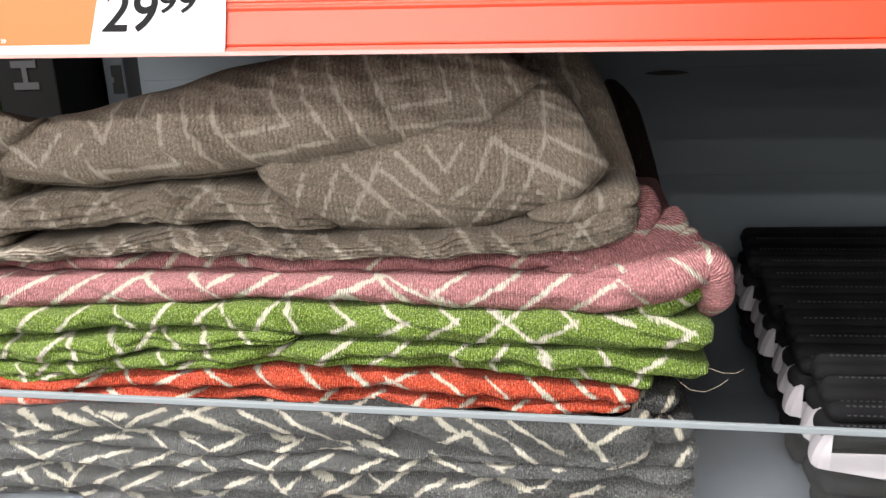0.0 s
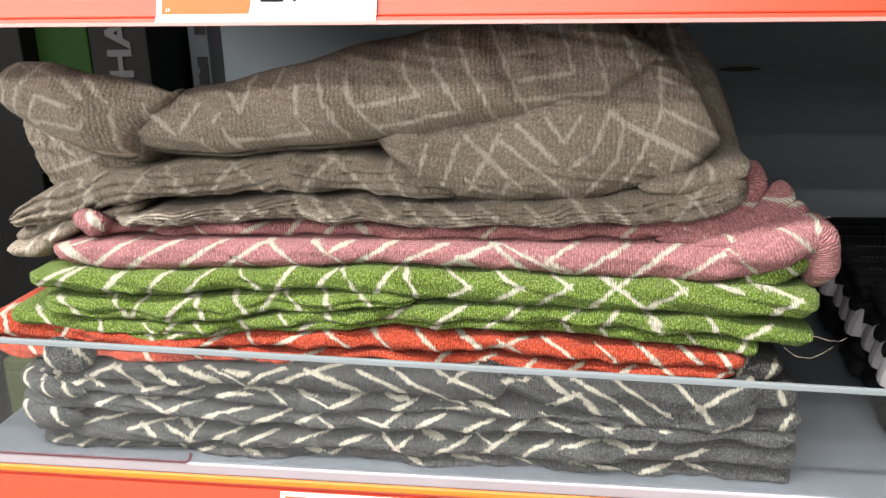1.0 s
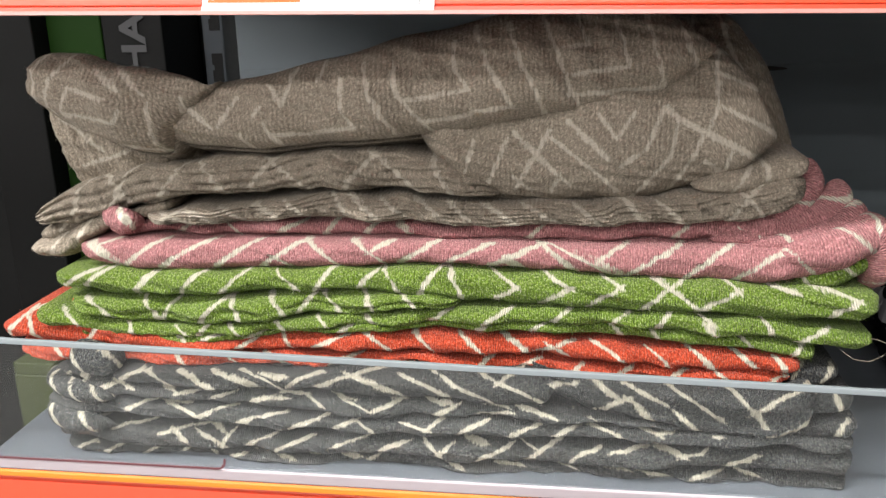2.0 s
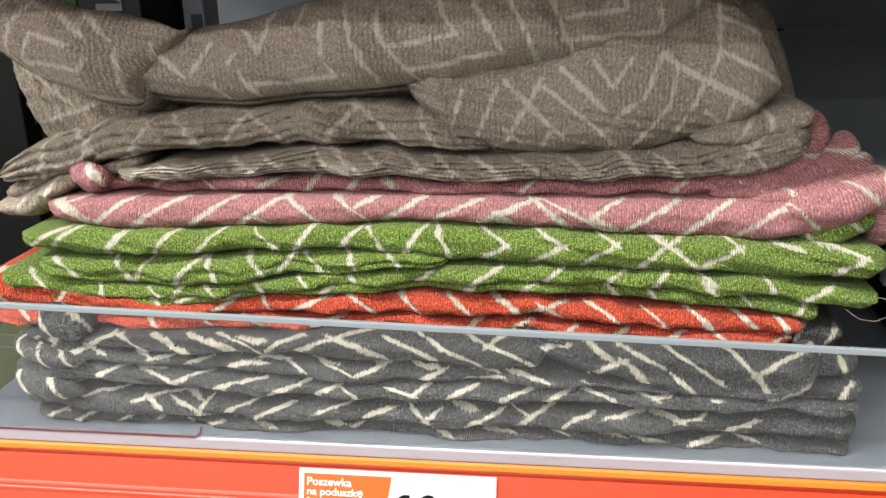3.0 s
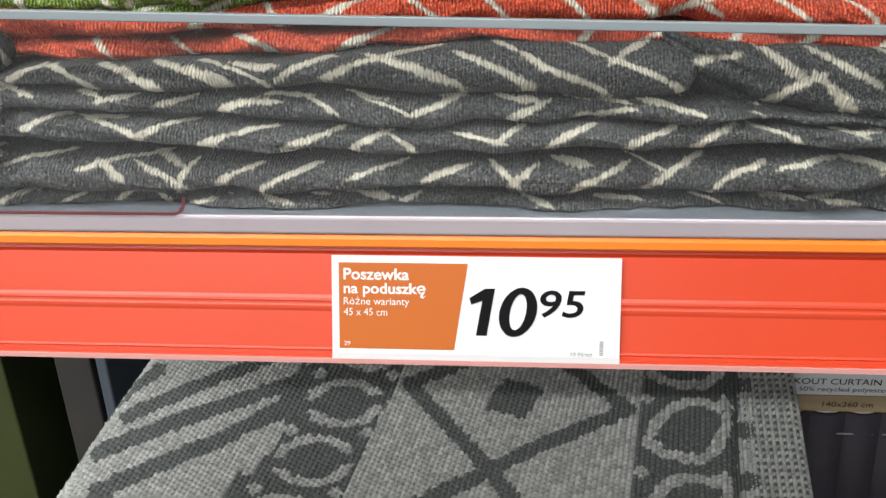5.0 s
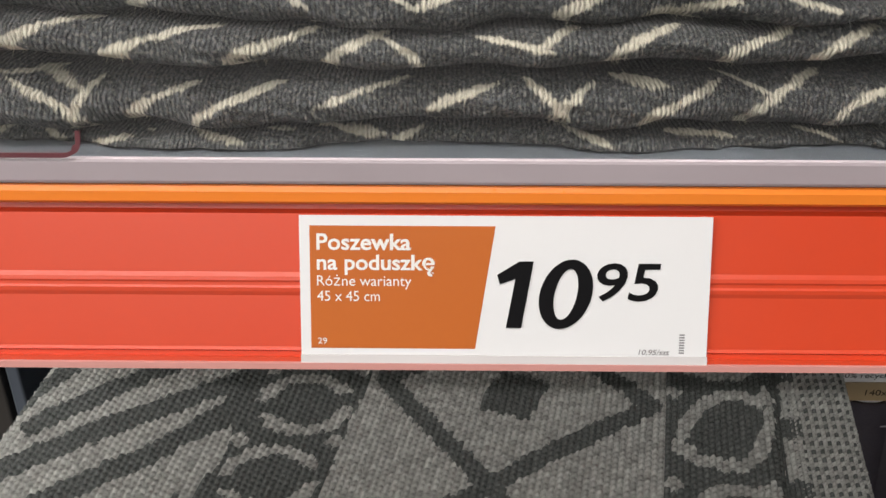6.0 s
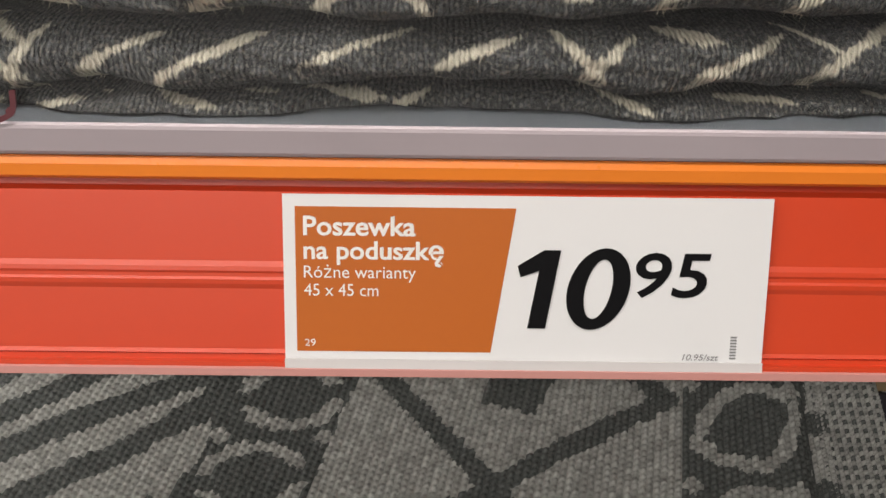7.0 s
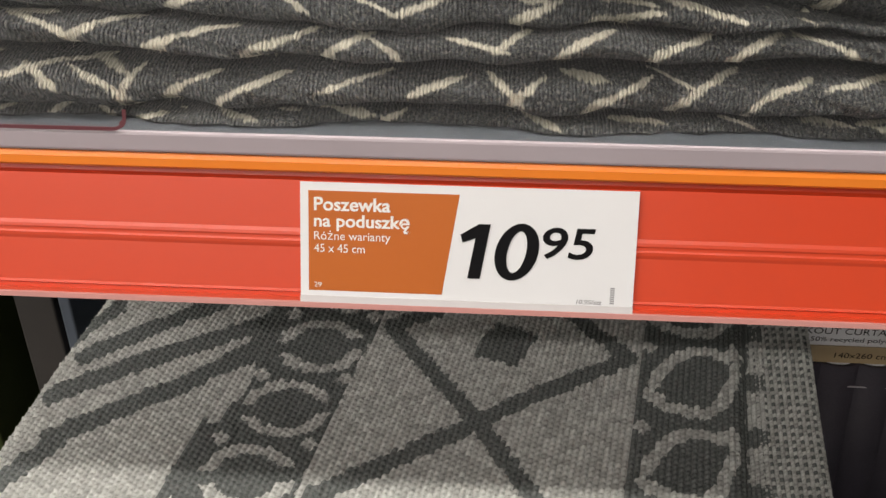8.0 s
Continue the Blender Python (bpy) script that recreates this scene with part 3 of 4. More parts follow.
# ---------------- tubes of cloth and thread ----------------
def sweep(name, material, parent, points, radii, flat=1.0, seed=1, lines=0, label="", sides=20, rough=1.0):
    """A rounded roll of cloth along (x, y, z) points in millimetres over the shelf, with its radius at each point."""
    pts = np.array(points, float) / 1000
    t = np.linspace(0, len(pts) - 1, max(12, len(pts) * 14))
    k = np.arange(len(pts))
    P = np.stack([smooth_interp(t, k, pts[:, a]) for a in range(3)], -1)
    R = np.interp(t, k, np.array(radii, float) / 1000)
    s = t / t[-1]
    R = R * np.sqrt(np.clip(1 - np.abs(2 * np.clip(s, 0, 1) - 1) ** 5, 0.0005, 1))
    T = np.gradient(P, axis=0)
    T /= np.linalg.norm(T, axis=1)[:, None]
    A = np.cross(T, (0.0, 1.0, 0.0))
    A /= np.maximum(np.linalg.norm(A, axis=1), 1e-6)[:, None]
    B = np.cross(A, T)
    ang = np.linspace(0, 2 * np.pi, sides)
    rr = R[:, None] * (1 + rough * 0.06 * np.sin(3 * ang + seed)[None, :] * np.ones_like(R)[:, None])
    C = P[:, None, :] + rr[..., None] * (np.cos(ang)[None, :, None] * A[:, None, :] + flat * np.sin(ang)[None, :, None] * B[:, None, :])
    C[..., 2] += DECK
    along = np.concatenate(([0], np.cumsum(np.linalg.norm(np.diff(P, axis=0), axis=1))))
    U = np.repeat(along[:, None], sides, 1)
    V = ang[None, :] * R.mean() * np.ones_like(U)
    if lines:
        ph = (U + 0.6 * V) / lines
        pat = np.abs(ph - np.round(ph)) * lines - 0.0013
    else:
        pat = np.full(U.shape, 1.0)
    me = grid_mesh(name, C[..., 0], C[..., 1], C[..., 2], (U, V, np.full(U.shape, seed * 0.31)), pat, int(U.max() * R.mean() * 6.28 / 6e-6) if sides > 8 else 0, seed)
    return mesh_part(name, me, material, parent, label, smooth=True)


def cover(label, at_x=0.0, at_z=0.0):
    return thing("cushion_cover", label, "cushion cover", (at_x, 0.0, DECK + at_z / 1000), "stack of folded cushion covers")


# ---------------- grey covers ----------------
grey_a = cover("grey chenille cushion cover with cream zigzags, at the stack's bottom", 0, 0)
fold("folded_layer", GREY, grey_a, [(-219, 1.1, 9.2), (-162, -3.9, 7.8), (-105, -3.0, 5.3), (-48, -1.6, 8.0), (10, -1.0, 8.4), (67, -1.0, 6.5), (124, -1.0, 9.2), (181, -0.5, 10.4), (238, -0.3, 9.8)],
     -0.056, segs=[(-213, 15, -198, 8), (-198, 8, -209, 1), (-188, 16, -180, 9), (-180, 9, -191, -1), (-167, 0, -159, 7), (-143, 4, -139, 9), (-127, 6, -123, 3), (-113, 0, -102, 6), (-83, 5, -74, 1), (-61, 8, -49, 9),
      (-44, 8, -36, 6), (-31, 2, -25, 6), (20, 7, 27, 2), (50, 6, 60, 4), (83, 8, 92, 4), (108, 9, 119, 4), (127, 6, 137, 10), (133, 4, 141, 2), (157, 3, 171, 8), (180, 9, 190, 5)], seed=3, width=0.0026)
fold("folded_layer", GREY, grey_a, [(-223, 12.2, 28.9), (-165, 10.4, 29.3), (-107, 7.8, 26.1), (-49, 10.4, 23.6), (8, 11.0, 24.9), (66, 9.0, 26.0), (124, 11.8, 26.7), (182, 12.8, 26.3), (240, 12.3, 26.1)],
     -0.0615, segs=[(-200, 36, -188, 32), (-188, 32, -201, 22), (-182, 19, -159, 28), (-151, 17, -125, 28), (-125, 28, -116, 22), (-145, 20, -138, 14), (-130, 20, -116, 11), (-116, 11, -110, 21), (-100, 12, -83, 21), (-81, 10, -60, 21),
      (-48, 13, -29, 22), (-17, 14, -4, 20), (7, 20, 14, 12), (14, 12, 22, 20), (37, 9, 54, 20), (62, 10, 82, 26), (59, 25, 69, 18), (89, 12, 104, 22), (111, 18, 130, 25), (134, 25, 149, 17),
      (149, 17, 160, 23), (175, 16, 188, 20), (31, 25, 40, 21)], seed=5, width=0.0026)
grey_b = cover("grey chenille cushion cover with cream zigzag lines, folded flat", 0, 22)
fold("folded_layer", GREY, grey_b, [(-222, 30.1, 44.2), (-164, 30.7, 42.3), (-107, 27.4, 39.7), (-50, 24.9, 36.6), (8, 26.1, 36.7), (66, 27.3, 37.6), (123, 28.0, 36.2), (180, 27.5, 34.7), (238, 27.4, 34.2)],
     -0.0645, segs=[(-169, 35, -154, 42), (-149, 42, -134, 40), (-146, 40, -126, 31), (-126, 31, -107, 40), (-102, 28, -74, 38), (-68, 27, -52, 35), (-47, 26, -33, 34), (-33, 34, -25, 27), (-5, 32, 8, 29), (8, 29, 17, 37),
      (27, 28, 42, 37), (56, 28, 71, 36), (80, 29, 96, 39), (97, 38, 114, 31), (127, 37, 135, 32), (135, 32, 144, 36), (167, 34, 184, 38)], seed=8, width=0.0027)
fold("folded_layer", GREY, grey_b, [(-221, 43.7, 60.3), (-165, 41.8, 50.4), (-109, 39.2, 48.5), (-53, 36.1, 50.1), (2, 36.0, 47.8), (58, 37.0, 46.9), (114, 36.1, 39.0), (170, 34.4, 35.8), (226, 33.6, 34.4)],
     -0.063, segs=[(-200, 58, -194, 51), (-188, 45, -181, 47), (-176, 50, -167, 47), (-151, 51, -142, 47), (-138, 44, -129, 47), (-117, 43, -106, 47), (-93, 42, -84, 45), (-84, 45, -75, 44), (-75, 48, -63, 48), (-63, 48, -52, 40),
      (-45, 50, -35, 47), (-40, 46, -26, 40), (-21, 39, -4, 48), (-15, 50, -7, 47), (8, 50, 20, 46), (13, 38, 24, 44), (35, 48, 52, 45), (39, 39, 54, 41), (61, 46, 78, 39), (92, 44, 100, 39)], seed=9, width=0.0026, crumple=0.9)
grey_c = cover("grey chenille cushion cover with a turned-over hem flap", 0, 48)
fold("folded_layer", GREY, grey_c, [(-181, 50.9, 53.6), (-148, 49.5, 60.6), (-116, 48.7, 60.7), (-83, 49.5, 60.2), (-50, 50.6, 62.3), (-18, 49.3, 67.3), (15, 47.6, 69.7), (47, 47.2, 69.1), (80, 47.2, 66.8)],
     -0.064, segs=[(-172, 53, -159, 60), (-159, 60, -142, 50), (-139, 61, -117, 50), (-115, 61, -93, 51), (-101, 61, -76, 52), (-86, 60, -76, 58), (-69, 54, -51, 63), (-53, 53, -25, 64), (-25, 64, -15, 68), (-37, 62, -7, 50),
      (-5, 63, 20, 50), (8, 68, 24, 56), (24, 56, 45, 48), (31, 70, 48, 59), (48, 59, 72, 50), (48, 59, 59, 68)], seed=12, width=0.0027, square=0.7)
fold("flap", GREY, grey_c, [(66, 59.6, 67.9), (85, 49.4, 65.4), (104, 42.1, 64.9), (122, 39.0, 64.4), (141, 35.3, 63.9), (160, 31.7, 62.7), (179, 29.8, 61.8), (198, 27.9, 61.7), (217, 34.0, 70.8)],
     -0.0665, segs=[(70, 59, 89, 62), (98, 64, 110, 55), (116, 64, 138, 50), (138, 64, 168, 41), (169, 63, 197, 33), (197, 33, 218, 48), (184, 47, 213, 66), (101, 45, 118, 53), (118, 53, 133, 40), (144, 46, 157, 36)], seed=14, width=0.0026, square=0.6, nose=0.6, depth=0.03, lean=-0.5, rough=0.9, crumple=1.4, pleats=1, deep=0.0035, bow=[(65, 9), (85, 6), (120, 1), (219, 0)], end=0.5, label="hem flap with a fine grid weave")
fold("folded_layer", GREY, grey_c, [(196, 30, 40), (215, 28, 41), (241, 31, 43)], -0.055, [(205, 212), (228, 236)], seed=15)
fold("folded_layer", GREY, grey_c, [(205, 42, 56), (222, 42, 58), (240, 44, 56)], -0.052, [(210, 220), (232, 226)], seed=16)
fold("folded_layer", GREY, grey_c, [(200, 57, 70), (216, 57, 72), (232, 58, 69)], -0.045, [(206, 214), (222, 228)], seed=17)
sweep("rolled_end", GREY, grey_c, [(-206, -44, 63), (-196, -52, 63), (-184, -54, 61), (-176, -44, 60)], [7, 9.5, 9.5, 6], seed=2, lines=0.017)
sweep("rolled_end", GREY, grey_a, [(-224, -40, 27), (-214, -58, 28), (-196, -64, 26), (-178, -61, 23)], [7, 8, 7, 3], seed=4, lines=0.02)
sweep("rolled_end", GREY, grey_b, [(-224, -38, 47), (-212, -56, 47), (-194, -62, 44), (-176, -61, 41)], [6, 7.5, 6.5, 3], seed=5, lines=0.013)

# ---------------- orange cover ----------------
orange = cover("bright orange chenille cushion cover with cream lines, folded flat", 0, 66)
fold("folded_layer", ORANGE, orange, stations=[(-253, 71.5, 84.3), (-207, 67.4, 101.4), (-161, 66.6, 79.6), (-115, 67.0, 73.6), (-69, 68.9, 79.8), (-23, 70.4, 83.9), (23, 70.9, 85.1), (69, 70.7, 83.2),
     (116, 67.9, 80.7), (162, 65.9, 79.4), (210, 64.1, 74.5)], front=-0.052, lines=
     [(-231, -235), (-248, -232), (-201, -184), (-104, -94), (-73, -79), (-59, -39), (-13, -29), (12, 0), (39, 27), (65, 51), (65, 88), (118, 100), (138, 128), (165, 150), (187, 174), (201, 196)],
     segs=[(76, 78, 84, 72)], seed=21)
fold("folded_layer", ORANGE, orange, stations=[(-245, 58, 72), (-163, 57.5, 66.6), (-110, 57.1, 66.3), (-58, 59.3, 68.1), (-5, 63.7, 69.6), (47, 61.6, 69.3), (100, 59.0, 67.2), (152, 57.4, 66.0), (207, 57.5, 66.3)], front=-0.050, lines=
     [(-137, -143), (-105, -114), (-76, -90), (-48, -33), (36, 43), (56, 70), (87, 95), (113, 121), (140, 150), (173, 165), (190, 203), (-180, -190), (-215, -225)], seed=23)

# ---------------- green covers ----------------
green_a = cover("leaf green chenille cushion cover folded over the orange one", 0, 75)
fold("folded_layer", GREEN, green_a, stations=[(-215, 70.0, 78.2), (-161, 70.0, 77.1), (-108, 71.8, 78.8), (-54, 79.3, 84.5), (0, 82.9, 89.6), (54, 83.9, 91.0), (108, 82.3, 91.0), (161, 79.4, 88.9), (217, 71.9, 82.1)], front=-0.049, lines=
     [(-177, -182), (-158, -167), (-135, -142), (-126, -113), (-99, -88), (-75, -65), (-42, -32), (35, 46), (66, 74), (116, 108), (133, 129), (182, 176), (205, 210)], seed=31)
fold("folded_layer", GREEN, green_a, stations=[(-227, 79.9, 94.3), (-180, 74.8, 86.9), (-133, 75.5, 84.0), (-86, 79.0, 87.8), (-39, 84.4, 93.8), (8, 88.2, 98.7), (55, 89.4, 100.3), (102, 89.5, 100.8),
     (149, 88.1, 99.5), (196, 83.8, 97.1), (245, 78.7, 90.6)], front=-0.053, lines=
     [(-200, -212), (-167, -170), (-132, -141), (-127, -119), (-101, -108), (-74, -81), (-48, -55), (-22, -29), (10, 22), (40, 55), (77, 87), (108, 118), (133, 141), (164, 153), (194, 187), (206, 222)], seed=33)
green_b = cover("leaf green chenille cushion cover with cream zigzags, in the stack's middle", 0, 96)
fold("folded_layer", GREEN, green_b, stations=[(-206, 89.4, 101.2), (-166, 83.2, 101.7), (-127, 83.4, 103.2), (-89, 86.5, 105.2), (-51, 91.0, 107.6), (-12, 95.6, 108.7), (28, 98.5, 104.2)], pleats=1, deep=0.004, front=-0.053, lines=
     [(-178, -193), (-152, -160), (-151, -140), (-125, -105), (-100, -106), (-74, -84), (-68, -56), (-41, -51), (-22, -29), (2, -6)], seed=35)
fold("folded_layer", GREEN, green_b, stations=[(-215, 104.7, 114.5), (-167, 100.0, 118.0), (-121, 101.5, 116.3), (-76, 104.4, 118.3), (-30, 107.2, 121.0), (16, 101.8, 123.0), (62, 100.2, 121.2), (108, 99.3, 119.8),
     (153, 97.6, 118.3), (199, 95.9, 116.5), (247, 96.7, 114.5)], front=-0.052, lines=
     [(-193, -179), (-205, -187), (-164, -150), (-165, -153), (-135, -122), (-110, -96), (-66, -78), (-56, -44), (-30, -20), (-8, -16), (3, 15), (125, 147), (156, 131), (28, 19)],
     segs=[(44, 121, 57, 110), (57, 110, 43, 101), (73, 120, 86, 110), (86, 110, 69, 100), (104, 119, 113, 112), (113, 112, 96, 100), (168, 117, 174, 110), (174, 110, 154, 99), (193, 116, 204, 111),
      (214, 115, 233, 106), (233, 106, 220, 97)], seed=37, square=0.6)
sweep("corner", GREEN, green_b, [(206, -30, 112), (222, -36, 116), (236, -34, 123), (240, -24, 126)], [5, 6.5, 6, 2.5], seed=6, lines=0.02, label="upturned green corner")
for thread_path in ([(238, -40, 82), (245, -45, 85), (251, -46, 83), (258, -44, 82), (262, -43, 84)], [(228, -46, 79), (234, -50, 75), (242, -50, 74), (248, -48, 76), (254, -47, 80)],
                    [(232, -38, 146), (240, -40, 150), (248, -40, 150)]):
    sweep("loose_thread", BEIGE, green_a if thread_path[0][2] < 100 else green_b, thread_path, [0.17] * len(thread_path), sides=6, rough=0)

# ---------------- pink cover ----------------
pink = cover("dusty pink chenille cushion cover with an upturned corner", 0, 113)
fold("folded_layer", PINK, pink, [(-202, 119.0, 130.3), (-157, 112.3, 134.0), (-113, 114.3, 134.4), (-70, 116.4, 134.6), (-26, 118.6, 134.7), (18, 120.8, 134.3), (61, 118.7, 134.2), (105, 116.5, 134.6),
     (148, 113.5, 135.6), (192, 112.0, 137.5), (240, 124.4, 143.8)], -0.045,
     [(-172, -194), (-172, -147), (-150, -118), (-118, -90), (-90, -62), (-43, -62), (-15, -34), (-9, 13), (18, 44), (42, 73), (87, 68), (113, 79), (117, 145), (146, 173), (172, 208)],
     [(-188, 127, -178, 133), (-81, 122, -68, 116), (-24, 127, -12, 134), (52, 123, 60, 118), (103, 125, 116, 134), (198, 130, 212, 120), (205, 139, 236, 133)], seed=41, square=0.5, rough=0.7)
fold("folded_layer", PINK, pink, [(-188, 130.4, 141.3), (-138, 130.5, 138.8), (-91, 131.7, 141.2), (-43, 131.7, 142.5), (5, 130.8, 140.0), (53, 130.4, 140.5), (101, 130.7, 141.5), (148, 131.5, 143.6), (200, 134.0, 150.9)], -0.030,
     [(-146, -133), (-105, -114), (-79, -66), (-55, -46), (-31, -22), (-2, -11), (62, 72), (141, 153), (182, 167)], seed=43)
sweep("rolled_end", PINK, pink, [(-184, -16, 140), (-180, -30, 143), (-170, -34, 141), (-164, -24, 138)], [5, 7, 7, 4], seed=3, lines=0.014)
sweep("corner", PINK, pink, [(140, -22, 136), (184, -20, 139), (205, -17, 148), (213, -13, 161), (212, -8, 174)], [4, 7, 9, 9, 6.5], flat=1.05, seed=7, lines=0.045, label="upturned pink corner roll")
sweep("corner", PINK, pink, [(160, -27, 133), (200, -25, 136), (219, -22, 145), (227, -17, 154), (227, -11, 163)], [4, 6.5, 8.5, 8.5, 6], flat=1.05, seed=8, lines=0.045)
sweep("corner", PINK, pink, [(180, -31, 131), (208, -31, 134), (226, -28, 140), (234, -23, 147), (236, -16, 151)], [4, 7, 8.5, 8, 6], flat=1.05, seed=11, lines=0.04)
sweep("corner", PINK, pink, [(195, -37, 128), (222, -36, 132), (238, -30, 138), (246, -19, 142)], [7, 10, 10.5, 7], flat=1.5, seed=9, lines=0.03)
sweep("corner", PINK, pink, [(234, -32, 148), (245, -30, 137), (248, -26, 122), (244, -20, 106)], [8, 10, 10, 5], flat=1.6, seed=10, lines=0.03)

# ---------------- taupe covers ----------------
taupe_a = cover("taupe chenille cushion cover with pale lines, crimped into thin folds", 0, 141)
fold("folded_layer", BEIGE, taupe_a, [(-160, 139.0, 146.5), (-125, 138.5, 149.2), (-92, 140.4, 151.6), (-60, 143.0, 158.2), (-27, 142.6, 158.3), (5, 140.5, 156.2), (37, 139.0, 153.1), (70, 139.8, 153.9),
     (102, 141.0, 154.5), (135, 142.0, 157.6), (167, 142.9, 164.6), (190, 146.0, 170.0), (209, 153.0, 173.5)], -0.039, zigzag(-150, 195, 19, 17, 51), crumple=1.4, seed=51, pleats=3, width=0.0026)
fold("folded_layer", BEIGE, taupe_a, [(150, 158, 164), (168, 158, 170), (188, 160, 180), (209, 166, 183)], -0.034, [(170, 180), (190, 186)], seed=52)
taupe_b = cover("taupe chenille cushion cover with pale zigzags, thrown unfolded on top", 0, 150)
fold("fold", BEIGE, taupe_b, [(-233, 133.6, 147.3), (-201, 138.1, 163.9), (-170, 147.8, 173.9), (-139, 154.4, 177.0), (-108, 157.0, 179.6), (-78, 158.3, 181.3), (-47, 159.5, 182.9), (-16, 160.4, 184.4), (15, 157.2, 180.4),
     (48, 153.2, 162.7)], -0.038, [(-205, -196), (-180, -166), (-165, -186), (-150, -131), (-110, -125), (-98, -80), (-60, -85), (-40, -20), (0, -25), (20, 10)],
     crumple=1.4, seed=55, pleats=2, square=0.6)
fold("fold", BEIGE, taupe_b, [(-240, 115.1, 124.7), (-222, 113.4, 132.3), (-204, 123.0, 139.5), (-186, 134.7, 144.3), (-168, 140.6, 148.2), (-145, 143.2, 151.7)], -0.034, [(-226, -214), (-205, -196), (-185, -176)], crumple=1.4, seed=57)
fold("fold", BEIGE, taupe_b, [(-238, 120, 130), (-224, 124, 140), (-206, 130, 148), (-188, 136, 152)], -0.026, [(-222, -210)], crumple=1.4, seed=58)
fold("drape", BEIGE, taupe_b, [(2, 185.7, 190.6), (18, 173.2, 196.4), (34, 160.5, 201.1), (50, 154.0, 205.8), (65, 152.7, 211.1), (81, 152.1, 216.6), (97, 156.0, 222.9), (113, 154.4, 228.6), (129, 154.2, 233.2), (145, 158.2, 238.2), (161, 163.5, 238.5), (177, 170.1, 221.3), (193, 182.8, 192.0)],
     -0.036, segs=[(34, 188, 27, 166), (52, 189, 39, 160), (53, 192, 86, 164), (75, 194, 55, 160), (75, 189, 110, 159), (54, 167, 64, 159), (81, 170, 75, 159), (83, 198, 106, 178), (99, 202, 109, 188), (109, 188, 118, 203),
      (133, 204, 124, 182), (124, 182, 112, 174), (141, 196, 137, 178), (137, 178, 118, 155), (133, 205, 141, 199), (141, 199, 168, 185), (168, 185, 185, 176), (159, 245, 158, 224), (158, 224, 161, 207), (161, 207, 151, 182),
      (151, 182, 136, 155), (159, 222, 185, 211), (161, 206, 192, 191), (169, 182, 166, 170), (166, 170, 155, 176), (147, 166, 153, 161), (161, 234, 173, 231)], crumple=0.8, seed=61, nose=0.6, square=0.5, depth=0.08, lean=-0.4, width=0.0024, run=0.0006, end=0.5, label="hanging lower drape of the taupe cover")
fold("drape", BEIGE, taupe_b, [(-157, 193.8, 206.3), (-131, 184.9, 214.7), (-104, 181.8, 220.6), (-78, 183.1, 225.2), (-52, 185.3, 231.4), (-26, 187.6, 237.9), (1, 189.6, 244.8), (27, 192.1, 250.4), (53, 197.0, 255.1), (79, 201.7, 257.1), (105, 205.1, 257.1), (132, 211.2, 254.8), (158, 229.3, 240.5)],
     -0.052, segs=[(-125, 212, -108, 197), (-93, 213, -105, 197), (-93, 194, -89, 185), (-78, 199, -78, 192), (-78, 192, -73, 186), (-78, 192, -29, 196), (-35, 222, -33, 204), (-33, 204, -29, 196), (-21, 231, -20, 213), (-20, 213, -7, 194),
      (-7, 231, -4, 213), (-4, 213, 12, 191), (-3, 211, 33, 216), (33, 216, 26, 228), (26, 228, 25, 241), (6, 199, 56, 208), (56, 208, 42, 229), (42, 229, 36, 248), (53, 249, 60, 229), (60, 229, 72, 203),
      (70, 253, 80, 228), (80, 228, 89, 206), (80, 237, 93, 238), (93, 238, 87, 253), (81, 223, 114, 227), (114, 227, 106, 253), (83, 213, 132, 217), (132, 217, 121, 253), (138, 246, 148, 226), (148, 226, 146, 213),
      (-44, 232, -47, 221), (-60, 229, -68, 208), (-76, 219, -68, 209), (-84, 203, -79, 209)], crumple=0.6, seed=63, bow=[(-175, 8), (-150, 5), (-110, 7), (-70, 3), (0, 0), (163, 6)], nose=0.9, square=0.75, depth=0.10, lean=-0.3, width=0.0024, run=0.0006, label="rolled upper drape of the taupe cover")
fold("drape", BEIGE, taupe_b, [(-215, 215.6, 226.3), (-211, 210.9, 230.6), (-207, 207.9, 234.2), (-203, 204.9, 236.5), (-199, 201.8, 238.1), (-195, 199.4, 239.0), (-191, 197.9, 239.2), (-188, 196.3, 238.9), (-184, 194.7, 238.6), (-180, 193.1, 238.0), (-176, 191.6, 237.2), (-172, 190.0, 236.5), (-168, 188.4, 235.7), (-164, 187.2, 234.9), (-160, 186.1, 234.0), (-156, 185.0, 233.1), (-152, 183.8, 232.2), (-148, 182.7, 231.3), (-144, 181.6, 230.4), (-140, 180.8, 229.5), (-136, 182.4, 228.6), (-132, 192.2, 227.7), (-128, 196.7, 226.5), (-124, 201.2, 225.4), (-120, 204.7, 224.2), (-116, 208.1, 223.0), (-112, 211.5, 221.8), (-108, 214.8, 220.5), (-104, 217.6, 219.3)],
     -0.06, segs=[(-196, 239, -204, 226), (-204, 226, -204, 213), (-179, 237, -193, 223), (-193, 223, -196, 212), (-196, 212, -194, 202), (-210, 215, -204, 211), (-181, 220, -188, 206), (-188, 206, -154, 201), (-154, 201, -152, 208), (-181, 220, -159, 213),
      (-165, 229, -151, 218), (-138, 212, -139, 194), (-139, 194, -137, 183), (-164, 189, -137, 185), (-155, 231, -140, 216), (-121, 214, -123, 206)], crumple=0.6, bow=[(-236, 12), (-195, 2), (-155, -2), (-112, 8)], seed=65, nose=0.8, square=0.75, depth=0.05, lean=-0.3, width=0.0024, run=0.0006, end=0.5, label="turned-over end of the taupe cover")
